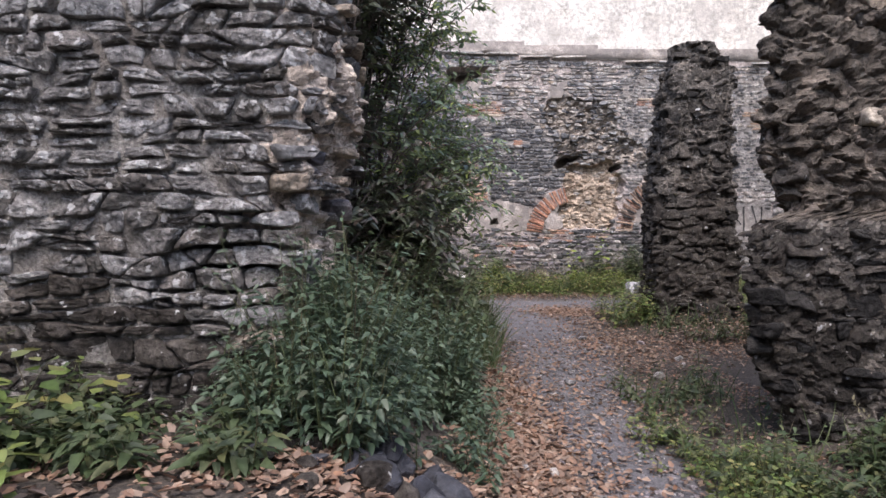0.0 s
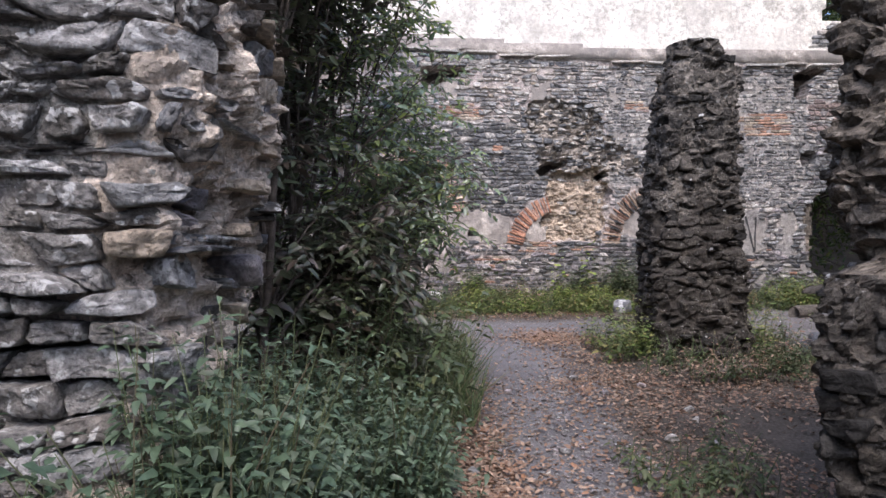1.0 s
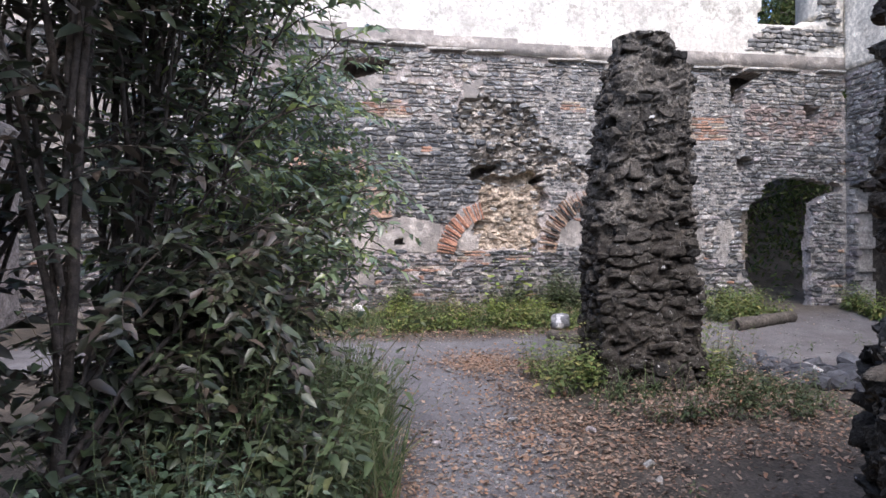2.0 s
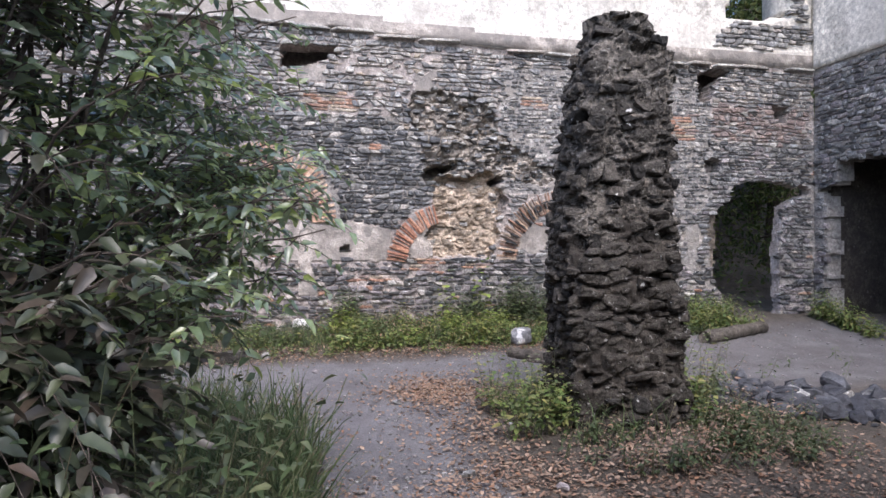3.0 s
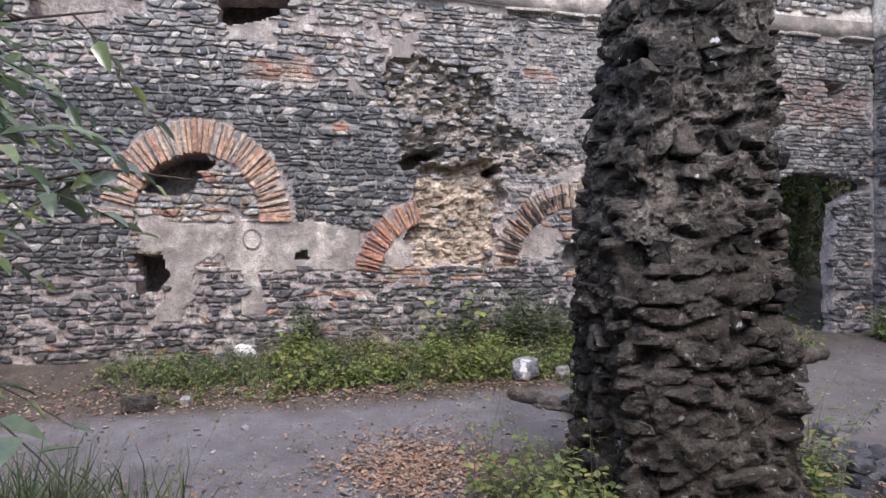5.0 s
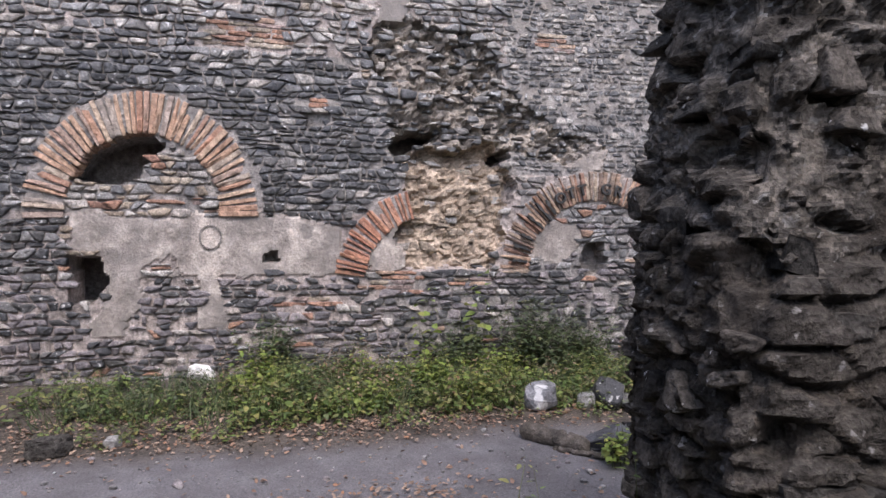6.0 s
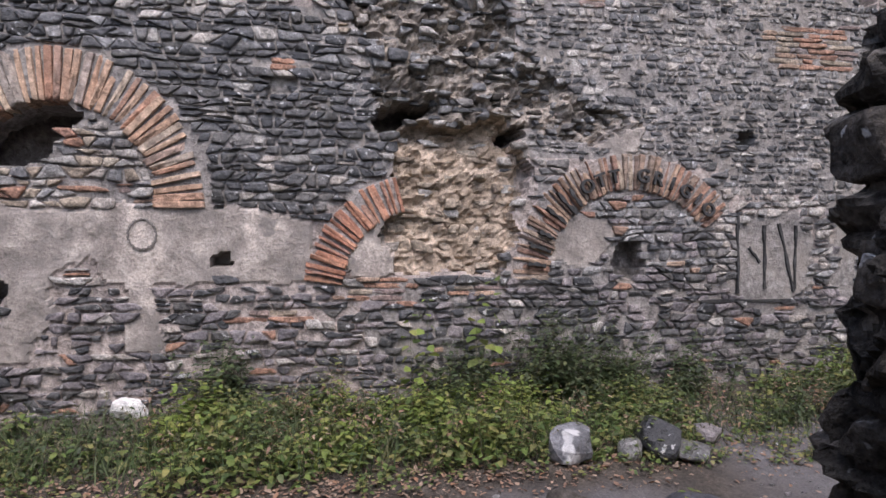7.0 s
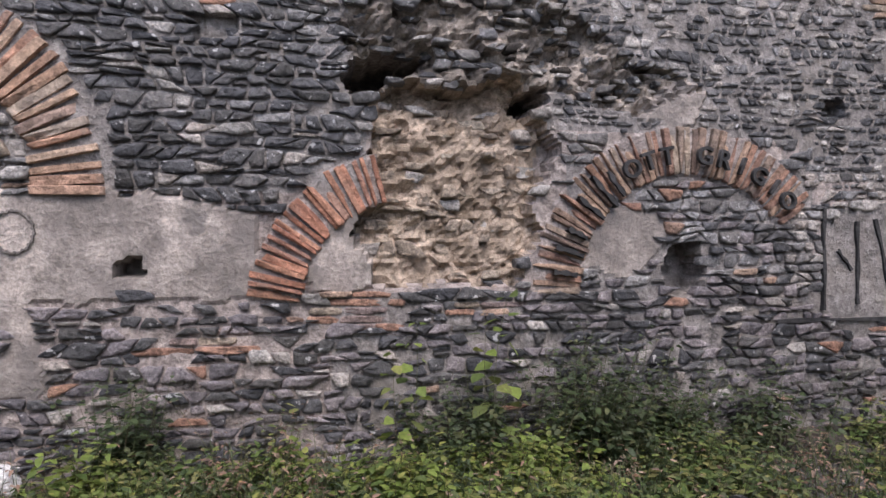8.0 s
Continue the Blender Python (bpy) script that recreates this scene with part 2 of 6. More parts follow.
LIGHT_LEAF = leafy("light_weed_leaf", [(0.17, 0.235, 0.055), (0.25, 0.32, 0.075), (0.10, 0.15, 0.045), (0.34, 0.35, 0.10), (0.11, 0.145, 0.055)], 0.4, 0.5)
GRASS_BLADE = leafy("grass_blade", [(0.045, 0.072, 0.034), (0.075, 0.115, 0.045), (0.105, 0.14, 0.06), (0.16, 0.155, 0.085)], 0.25, 0.6)
HERB_STEM = leafy("herb_stem", [(0.09, 0.12, 0.05), (0.13, 0.15, 0.07), (0.11, 0.085, 0.055)], 0.1, 0.6)
STRAW = leafy("dry_straw", [(0.16, 0.15, 0.085), (0.24, 0.215, 0.13), (0.10, 0.105, 0.06)], 0.25, 0.7)
DRY_LEAF = leafy("fallen_leaf", [(0.20, 0.125, 0.088), (0.28, 0.175, 0.12), (0.13, 0.09, 0.066), (0.38, 0.275, 0.20), (0.21, 0.16, 0.125), (0.29, 0.155, 0.09)], 0.15, 0.75)
WOOD_LEAF = leafy("woodland_leaf", [(0.035, 0.055, 0.02), (0.055, 0.085, 0.028), (0.09, 0.12, 0.035), (0.14, 0.15, 0.05)], 0.4, 0.6)


# ---- geometry tools ----
def lattice(i, seed):
    h = np.sin(i[..., 0] * 127.1 + i[..., 1] * 311.7 + i[..., 2] * 74.7 + seed * 19.19) * 43758.5453
    return h - np.floor(h)


def vnoise(p, scale, seed=0):
    """Smooth value noise from -1 to 1 at the points p."""
    q = np.asarray(p, float) * scale
    i = np.floor(q)
    f = q - i
    f = f * f * (3 - 2 * f)
    total = 0
    for a in (0, 1):
        for b in (0, 1):
            for c in (0, 1):
                w = (f[..., 0] if a else 1 - f[..., 0]) * (f[..., 1] if b else 1 - f[..., 1]) * (f[..., 2] if c else 1 - f[..., 2])
                total = total + w * lattice(i + (a, b, c), seed)
    return total * 2 - 1


def rough_noise(p, scale, octaves=3, seed=0):
    return sum(vnoise(p, scale * 2 ** k, seed + k) / 2 ** k for k in range(octaves)) / 1.6


def cells(p, scale, seed=0):
    """Cellular noise: the nearest cell's random number, a slope over it, and how far its edge is."""
    q = np.asarray(p, float) * scale
    i = np.floor(q)
    best = np.full(q.shape[:-1], 9.0)
    second, pick, lean = best.copy(), np.zeros(best.shape), np.zeros(best.shape)
    for a in (-1, 0, 1):
        for b in (-1, 0, 1):
            for c in (-1, 0, 1):
                k = i + (a, b, c)
                at = k + np.stack([lattice(k, seed + 1), lattice(k, seed + 2), lattice(k, seed + 3)], -1)
                away = q - at
                d = np.linalg.norm(away, axis=-1)
                near = d < best
                second = np.where(near, best, np.minimum(second, d))
                slope = (away * (np.stack([lattice(k, seed + 5), lattice(k, seed + 6), lattice(k, seed + 7)], -1) - 0.5)).sum(-1)
                pick, lean = np.where(near, lattice(k, seed + 4), pick), np.where(near, slope, lean)
                best = np.where(near, d, best)
    return pick, lean, second - best


def crag(p, seed=0, scale=(6.5, 6.5, 9.0), sharp=0.12):
    """Broken rubble, from about -1 to 1: flat facets of stones that stand out, and sockets where they fell."""
    pick, lean, edge = crag_cells(p, seed, scale)
    coarse = ((pick - 0.5) * 1.7 + lean * 1.7) * step(0.0, sharp, edge)
    warp = np.stack([rough_noise(p, 9, 2, seed + k) for k in (4, 5, 6)], -1) * 0.03
    pick, lean, edge = cells(p + warp, np.array(scale) * 2.4, seed + 30)
    return 0.8 * coarse + 0.28 * ((pick - 0.45) * 1.6 + lean * 1.6) * step(0.0, 0.15, edge) + 0.13 * (cells(p, np.array(scale) * 6.0, seed + 60)[0] - 0.5) + 0.2 * rough_noise(p, 22, 2, seed)


def crag_cells(p, seed, scale):
    warp = np.stack([rough_noise(p, 5, 2, seed + k) for k in (1, 2, 3)], -1) * 0.05
    return cells(p + warp, np.array(scale), seed)


def rubble(p, seed=0, scale=(5.0, 5.0, 8.5), least=0.34):
    """Rubble core, from about -1 to 1: rounded stones standing out of mortar, some fallen out of their sockets; and where it is stone."""
    pick, lean, edge = crag_cells(p, seed, scale)
    dome = step(0.02, 0.26, edge) ** 0.7
    fallen = np.modf(pick * 9.7)[0] < 0.5
    high = np.where(pick > least, dome * (0.25 + 0.95 * (pick - least)) + 0.9 * lean * dome, np.where(fallen & (pick < 0.2), -0.95 * dome, -0.12))
    pick2, lean2, edge2 = cells(p, np.array(scale) * 2.3, seed + 30)
    chips = np.where((pick <= least) & (pick2 > 0.45), (0.15 + 0.5 * (pick2 - 0.45)) * step(0.02, 0.25, edge2) + 0.5 * lean2 * step(0.02, 0.25, edge2), 0)
    facet = 0.30 * cells(p, np.array(scale) * 1.9, seed + 50)[1]
    return high + chips + np.where(pick > least, facet, 0) + 0.22 * rough_noise(p, 16, 3, seed), (pick > least) & (edge > 0.06) | (chips > 0.1)


def step(a, b, x):
    t = np.clip((np.asarray(x, float) - a) / (b - a), 0, 1)
    return t * t * (3 - 2 * t)


def inside(u, v, poly):
    """Whether the points (u, v) lie in the polygon."""
    u, v = np.asarray(u, float), np.asarray(v, float)
    res = np.zeros(u.shape, bool)
    n = len(poly)
    for k in range(n):
        (x0, y0), (x1, y1) = poly[k], poly[(k + 1) % n]
        if y0 == y1:
            continue
        cross = ((y0 > v) != (y1 > v)) & (u < (x1 - x0) * (v - y0) / (y1 - y0) + x0)
        res ^= cross
    return res


class Heap:
    """Vertices and faces gathered from many pieces, made into one mesh at the end."""

    def __init__(self):
        self.v, self.loops, self.sizes, self.mats, self.count = [], [], [], [], 0

    def add(self, verts, faces, mat=0):
        verts, faces = np.asarray(verts, float).reshape(-1, 3), np.asarray(faces, int)
        self.v.append(verts)
        self.loops.append((faces + self.count).ravel())
        self.sizes.append(np.full(len(faces), faces.shape[1]))
        self.mats.append(np.full(len(faces), mat))
        self.count += len(verts)

    def scatter(self, template, places, turns, mat=0):
        """Copies of a template (verts, faces) at places (n,3) by matrices turns (n,3,3)."""
        tv, tf = template
        n = len(places)
        if not n:
            return
        v = np.einsum("nij,kj->nki", np.asarray(turns), tv) + np.asarray(places)[:, None, :]
        f = tf[None] + (np.arange(n) * len(tv))[:, None, None]
        self.add(v.reshape(-1, 3), f.reshape(-1, tf.shape[1]), mat)

    def mesh(self, name, materials, smooth=True):
        me = bpy.data.meshes.new(name)
        v, loops = np.concatenate(self.v), np.concatenate(self.loops)
        sizes, mats = np.concatenate(self.sizes), np.concatenate(self.mats)
        me.vertices.add(len(v))
        me.vertices.foreach_set("co", v.ravel())
        me.loops.add(len(loops))
        me.loops.foreach_set("vertex_index", loops.astype(np.int32))
        me.polygons.add(len(sizes))
        me.polygons.foreach_set("loop_start", (np.cumsum(sizes) - sizes).astype(np.int32))
        for m in materials:
            me.materials.append(m)
        me.polygons.foreach_set("material_index", mats.astype(np.int32))
        me.polygons.foreach_set("use_smooth", np.broadcast_to(smooth, len(sizes)).astype(bool))
        me.update(calc_edges=True)
        me.validate()
        return me


def part(name, mesh, parent=None, label=""):
    ob = new(name, mesh)
    if parent is not None:
        ob.parent = parent
        ob.matrix_parent_inverse = Matrix.Translation(-parent.matrix_basis.translation)
    return tagged(ob, label)


def thing(name, place, label, category, group="", kind=""):
    """An Empty at a thing's base, to parent its parts."""
    ob = new(name)
    ob.matrix_basis = Matrix.Translation(place)
    return tagged(ob, label, category, group, kind)


def tube(heap, pts, radii, sides=6, mat=0):
    """A tapering round branch along pts."""
    pts, radii = np.asarray(pts, float), np.asarray(radii, float)
    way = np.gradient(pts, axis=0)
    way /= np.linalg.norm(way, axis=1)[:, None] + 1e-9
    side = np.cross(way, (0.31, 0.87, 0.38))
    side /= np.linalg.norm(side, axis=1)[:, None] + 1e-9
    up = np.cross(way, side)
    a = np.arange(sides) * 2 * math.pi / sides
    ring = pts[:, None] + radii[:, None, None] * (np.cos(a)[None, :, None] * side[:, None] + np.sin(a)[None, :, None] * up[:, None])
    n = len(pts)
    k, j = np.meshgrid(np.arange(n - 1), np.arange(sides), indexing="ij")
    j2 = (j + 1) % sides
    faces = np.stack([k * sides + j, k * sides + j2, (k + 1) * sides + j2, (k + 1) * sides + j], -1).reshape(-1, 4)
    heap.add(ring.reshape(-1, 3), faces, mat)
    heap.add(np.concatenate([ring[-1], [pts[-1] + way[-1] * radii[-1]]]), [[i, (i + 1) % sides, sides] for i in range(sides)], mat)


def stone_shape(seed, fine=2, square=0.45, cuts=5, rough=0.09):
    """An angular stone within a box of one metre."""
    bm = bmesh.new()
    bmesh.ops.create_icosphere(bm, subdivisions=fine, radius=1.0)
    v = np.array([x.co for x in bm.verts])
    f = np.array([[q.index for q in x.verts] for x in bm.faces])
    bm.free()
    r = np.random.default_rng(seed)
    v = np.sign(v) * np.abs(v) ** square
    v[:, 0] *= 1 + 0.18 * v[:, 1] * r.normal() * 0.6
    for _ in range(cuts):
        n = r.normal(size=3) * (1, 1, 0.8)
        n /= np.linalg.norm(n)
        d = r.uniform(0.72, 1.0) * np.abs(v @ n).max() * 0.86
        over = np.maximum(v @ n - d, 0)
        v -= over[:, None] * n
    v += rough * np.stack([vnoise(v + 3.7 * seed, 1.6, 11 + k) for k in range(3)], -1)
    return v * 0.5, f


def filled(shape):
    """The same shape stretched to fill its box."""
    v, f = shape
    return v / (np.abs(v).max(0) * 2), f


BRICKS = [filled(stone_shape(80 + s, 3, 0.12, 2, 0.05)) for s in range(6)]


def shell(heap, P, keep=None, wrap=False, mat=0):
    """Faces over a grid of points P (rows, columns, 3); keep: which cells."""
    nv, nu = P.shape[:2]
    cols = nu if wrap else nu - 1
    k, j = np.meshgrid(np.arange(nv - 1), np.arange(cols), indexing="ij")
    j2 = (j + 1) % nu
    faces = np.stack([k * nu + j, k * nu + j2, (k + 1) * nu + j2, (k + 1) * nu + j], -1)
    if keep is not None:
        faces = faces[keep]
    heap.add(P.reshape(-1, 3), faces.reshape(-1, 4), mat)


def slab(heap, front, rear, keep, mats=None, closed=True):
    """A wall between two grids of points, open where keep is false, with the cheeks of its openings; not closed: hollow behind its face."""
    nv, nu = front.shape[:2]
    n = nv * nu
    k, j = np.meshgrid(np.arange(nv - 1), np.arange(nu - 1), indexing="ij")
    q = np.stack([k * nu + j, k * nu + j + 1, (k + 1) * nu + j + 1, (k + 1) * nu + j], -1)
    pad = np.pad(keep, 1)
    sides = []
    for dk, dj, a, b in ((-1, 0, 0, 1), (1, 0, 2, 3), (0, -1, 3, 0), (0, 1, 1, 2)):
        edge = keep & ~pad[1 + dk:nv + dk, 1 + dj:nu + dj]
        e = q[edge]
        sides.append(np.stack([e[:, b], e[:, a], e[:, a] + n, e[:, b] + n], -1))
    verts = np.concatenate([front.reshape(-1, 3), rear.reshape(-1, 3)])
    fr = q[keep & closed]
    heap.add(verts, np.concatenate([fr, q[keep][:, ::-1] + n, *sides]), 0)
    if mats is not None:
        heap.mats[-1][:len(fr)] = mats[keep & closed]


def courses(u0, u1, v0, v1, high, wide, r, gap=0.016, rag=0.3, split=0.16, knots=12, slant=0.2):
    """Stones laid in uneven courses with shared joints: centres (n, 2) and outlines round them (n, knots, 2)."""
    mids, shapes = [], []
    phase = r.uniform(0, 9, 400)
    v, k = v0, 0
    lines = []
    while v < v1 + high[1]:
        h = r.uniform(*high)
        lines.append((v, h))
        v += h

    def line(k, u):
        base, h = lines[k]
        p = phase[k]
        return base + 0.02 * math.sin(u * 0.9 + 1.3) + rag * h * (0.30 * math.sin(u * 4.1 + p) + 0.26 * math.sin(u * 9.7 + 2 * p) + 0.16 * math.sin(u * 21 + 3 * p))

    def emit(a, b, lo, hi):
        """One stone between joints a and b (each bottom, top) and two lines."""
        n = knots // 4
        f = np.linspace(0.04, 0.96, n + 1)
        g = np.linspace(0.25, 0.75, n - 1)
        (a0, a1), (b0, b1) = a, b
        bottom = [(a0 + (b0 - a0) * x, lo(a0 + (b0 - a0) * x)) for x in f]
        top = [(a1 + (b1 - a1) * x, hi(a1 + (b1 - a1) * x)) for x in f[::-1]]
        right = [(b0 + (b1 - b0) * x, lo(b0) + (hi(b1) - lo(b0)) * x) for x in g]
        left = [(a0 + (a1 - a0) * x, lo(a0) + (hi(a1) - lo(a0)) * x) for x in g[::-1]]
        q = np.array(bottom + right + top + left)
        c = q.mean(0)
        q = q - c
        half = np.abs(q).max(0)
        q = q * np.maximum(1 - gap * r.uniform(0.5, 1.3) / (2 * half), 0.5)
        q += r.normal(size=q.shape) * 0.035 * half.min()
        # a corner knocked off now and then
        for _ in range(int(r.integers(1, 5))):
            a = r.uniform(0, 2 * math.pi)
            n_ = np.array([math.cos(a) / half[0], math.sin(a) / half[1]])
            over = np.maximum(q @ n_ - r.uniform(0.72, 1.0), 0)
            q -= over[:, None] * n_ / (n_ @ n_) * 0.9
        mids.append(c)
        shapes.append(q)

    for k in range(len(lines) - 1):
        u = u0 - r.uniform(0, wide[1])
        h = lines[k][1]
        lean = r.normal() * slant * h
        while u < u1:
            w = r.uniform(*wide) * (0.65 + 0.7 * r.random())
            nxt = r.normal() * slant * h
            a, b = (u - lean, u + lean), (u + w - nxt, u + w + nxt)
            lo, hi = (lambda x, k=k: line(k, x)), (lambda x, k=k: line(k + 1, x))
            x = r.random()
            if x < split and h > 0.06:
                t, o = r.uniform(0.4, 0.6), r.normal() * 0.15
                mid = lambda x, k=k, t=t, o=o, u=u, w=w: line(k, x) * (1 - t) + line(k + 1, x) * t + o * h * (x - u - w / 2) / w
                emit(a, b, lo, mid)
                emit(a, b, mid, hi)
            else:
                emit(a, b, lo, hi)
            u, lean = u + w, nxt
    return np.array(mids), np.array(shapes)


def set_stones(wall, laid, where, choose, r, near, name="stone", most=300, mass=None, piece=None, fine=False, tilt=0.16, deep=0.06, smooth=True, bulge=0.0):
    """Builds stones on a surface. where(u, v): points, normals, along; choose(u, v): kinds (-1: none), proud.
    Those nearest to a place on the plan become parts of their own, the rest one mass."""
    mids, shapes = laid
    kinds, proud = choose(mids[:, 0], mids[:, 1])
    ok = kinds >= 0
    mids, shapes, kinds, proud = mids[ok], shapes[ok], kinds[ok], proud[ok]
    P, N, T = where(mids[:, 0], mids[:, 1])
    UP = np.cross(N, T)
    n, k = shapes.shape[:2]
    rings = ((0.94, -1, 0), (1.02, 0.4, 0.3), (0.985, 0.85, 0.6), (0.92, 1.0, 0.85), (0.62, 1.0, 1.0), (0.3, 1.0, 1.0)) if fine else ((1.0, -1, 0), (1.02, 0.5, 0.4), (0.95, 0.97, 0.9), (0.5, 1.0, 1.0))
    slope = r.normal(size=(n, 2)) * tilt
    layers = []
    for size, rise, loose in rings:
        q = shapes * size
        z = np.full((n, k), -deep) if rise < 0 else proud[:, None] * rise + ((q * slope[:, None]).sum(-1) + r.normal(size=(n, k)) * (0.0035 if fine else 0.003)) * loose + bulge * (1 - size)
        layers.append(np.concatenate([q, z[..., None]], -1))
    tip = np.concatenate([np.zeros((n, 1, 2)), (proud + bulge)[:, None, None] + r.normal(size=(n, 1, 1)) * 0.003], -1)
    local = np.concatenate(layers + [tip], 1)
    verts = local[..., :1] * T[:, None] + local[..., 1:2] * UP[:, None] + local[..., 2:] * N[:, None]
    if fine:
        world_at = verts + P[:, None]
        verts = verts + N[:, None] * ((0.010 * rough_noise(world_at, 20, 2, 5) + 0.004 * rough_noise(world_at, 42, 1, 9)) * (local[..., 2:3][..., 0] > 0))[..., None]
    quads = [[a * k + j, a * k + (j + 1) % k, (a + 1) * k + (j + 1) % k, (a + 1) * k + j] for a in range(len(rings) - 1) for j in range(k)]
    tris = [[(len(rings) - 1) * k + j, (len(rings) - 1) * k + (j + 1) % k, len(rings) * k] for j in range(k)]
    quads, tris = np.array(quads), np.array(tris)
    mass, piece = mass or MASS, piece or PIECE
    soft_quads = np.arange(len(quads)) >= (0 if smooth is True else k)
    order = np.argsort(np.linalg.norm(P - np.array(near), axis=1))
    chosen, rest = order[:most], order[most:]
    for i in chosen:
        one = Heap()
        one.add(verts[i], quads)
        one.add(np.zeros((0, 3)), tris - one.count)
        ob = new(name, one.mesh("stone", [piece[kinds[i]]], np.concatenate([soft_quads, np.ones(k, bool)])))
        ob.parent = wall
        ob.matrix_basis = wall.matrix_basis.inverted() @ Matrix.Translation(P[i].tolist())
    if len(rest):
        heap = Heap()
        m = verts.shape[1]
        heap.add((verts[rest] + P[rest][:, None]).reshape(-1, 3), (quads[None] + (np.arange(len(rest)) * m)[:, None, None]).reshape(-1, 4))
        heap.mats[-1] = np.repeat(kinds[rest], len(quads))
        heap.add(np.zeros((0, 3)), (tris[None] + (np.arange(len(rest)) * m)[:, None, None]).reshape(-1, 3) - heap.count)
        heap.mats[-1] = np.repeat(kinds[rest], len(tris))
        tagged(part("stonework", heap.mesh("stonework", mass, np.concatenate([np.tile(soft_quads, len(rest)), np.ones(k * len(rest), bool)])), wall), kind="stuff")


# ---- ground ----
def ground_height(x, y):
    x, y = np.asarray(x, float), np.asarray(y, float)
    z = np.interp(y, [-8, 3, 5, 7, 8.5, 10.5, 11.4, 12.3], [0, 0, 0.03, 0.10, 0.17, 0.23, 0.34, 0.46])
    bank = step(0.55, -0.5, x) * step(-0.2, 1.5, y) * step(4.6, 2.7, y)
    z = z + 0.45 * bank
    z = z + 0.12 * step(1.2, 2.0, x) * step(5.2, 3.6, y)
    z = z - 0.10 * step(4.0, 6.0, x) * step(6.0, 8.0, y) * step(12.0, 10.0, y)
    z = z + np.interp(y, [13.6, 16, 26, 45], [0, 0.6, 9, 14]) * step(-6, 0, x)
    z = z + 0.16 * np.exp(-((x - 3.05) ** 2 + (y - 7.6) ** 2) / 0.9)
    return z


def grounded(x, y):
    p = np.stack([np.asarray(x, float), np.asarray(y, float), np.zeros(np.shape(x))], -1)
    return ground_height(x, y) + 0.02 * rough_noise(p, 1.3, 3, 5) + 0.007 * rough_noise(p, 9.0, 2, 8)


def trodden(x, y):
    """How bare and trodden the soil is: along the path, across the court and in the open corner."""
    p = np.stack([x, y, np.zeros(np.shape(x))], -1)
    mid = np.interp(y, [-6, 2, 4.5, 6.5, 8.5, 11], [0.6, 0.85, 0.95, 1.1, 1.0, 0.6])
    half = np.interp(y, [-6, 2, 4.5, 6.5, 8.0, 9.0], [0.5, 0.28, 0.38, 0.5, 0.7, 1.2])
    lane = step(half + 0.3, half - 0.15, np.abs(x - mid) + 0.16 * rough_noise(p, 2.5, 3, 3))
    lane = np.where(y > 9.6, 0, lane)
    cross = step(0.95, 0.5, np.abs(y - 9.85) + 0.15 * rough_noise(p, 2.0, 3, 8)) * step(4.2, 3.2, x)
    court = 0.8 * step(3.9, 4.9, x + 0.4 * rough_noise(p, 1.5, 3, 9)) * step(8.3, 9.1, y) * step(12.2, 11.2, y)
    return np.maximum(np.maximum(lane, cross), court)


GROUND = ground_soil()
gx = np.concatenate([[-400, -120, -40, -15, -10], np.arange(-7, 10.01, 0.06), [11, 12.5, 14, 17, 21, 25, 35, 60, 150, 400]])
gy = np.concatenate([[-400, -120, -40, -12, -4], np.arange(-1, 13.01, 0.06), [13.6, 14.2, 15, 16, 17.5, 19, 21, 23, 26, 30, 36, 45, 120, 400]])
X, Y = np.meshgrid(gx, gy)
heap = Heap()
shell(heap, np.stack([X, Y, grounded(X, Y)], -1))
ground_mesh = heap.mesh("ground", [GROUND])
ground_mesh.attributes.new("trodden", "FLOAT", "POINT").data.foreach_set("value", trodden(X, Y).ravel())
ground = tagged(part("ground", ground_mesh), "grey-brown trodden soil with bare path and loose grit", "ground", kind="structure")

# ---- the far wall ----
WALL_Y = 12.3
DOOR = [(7.62, 0.2), (7.45, 0.68), (7.21, 1.11), (7.17, 1.57), (7.08, 1.99), (7.21, 2.18), (7.57, 2.45), (7.62, 2.68), (8.05, 2.79), (8.71, 2.73), (9.2, 2.68), (9.2, 2.58), (8.92, 2.48), (8.66, 2.32), (8.59, 2.04), (8.56, 1.28), (8.58, 0.2)]
WINDOW = [(7.56, 5.58), (7.6, 8.5), (8.85, 8.5), (8.8, 5.65), (8.3, 5.56)]
CAVITY = [(2.36, 2.75), (2.34, 2.0), (2.3, 1.88), (2.36, 1.5), (3.3, 1.45), (3.38, 1.8), (3.46, 2.05), (3.5, 2.45), (3.36, 2.85), (2.9, 2.72)]
SCAR = [(2.25, 2.75), (2.15, 3.4), (1.95, 3.85), (2.2, 4.1), (2.7, 4.0), (3.3, 4.0), (3.5, 3.4), (4.0, 3.05), (4.6, 2.8), (4.2, 2.62), (3.5, 2.75), (3.4, 2.6)]
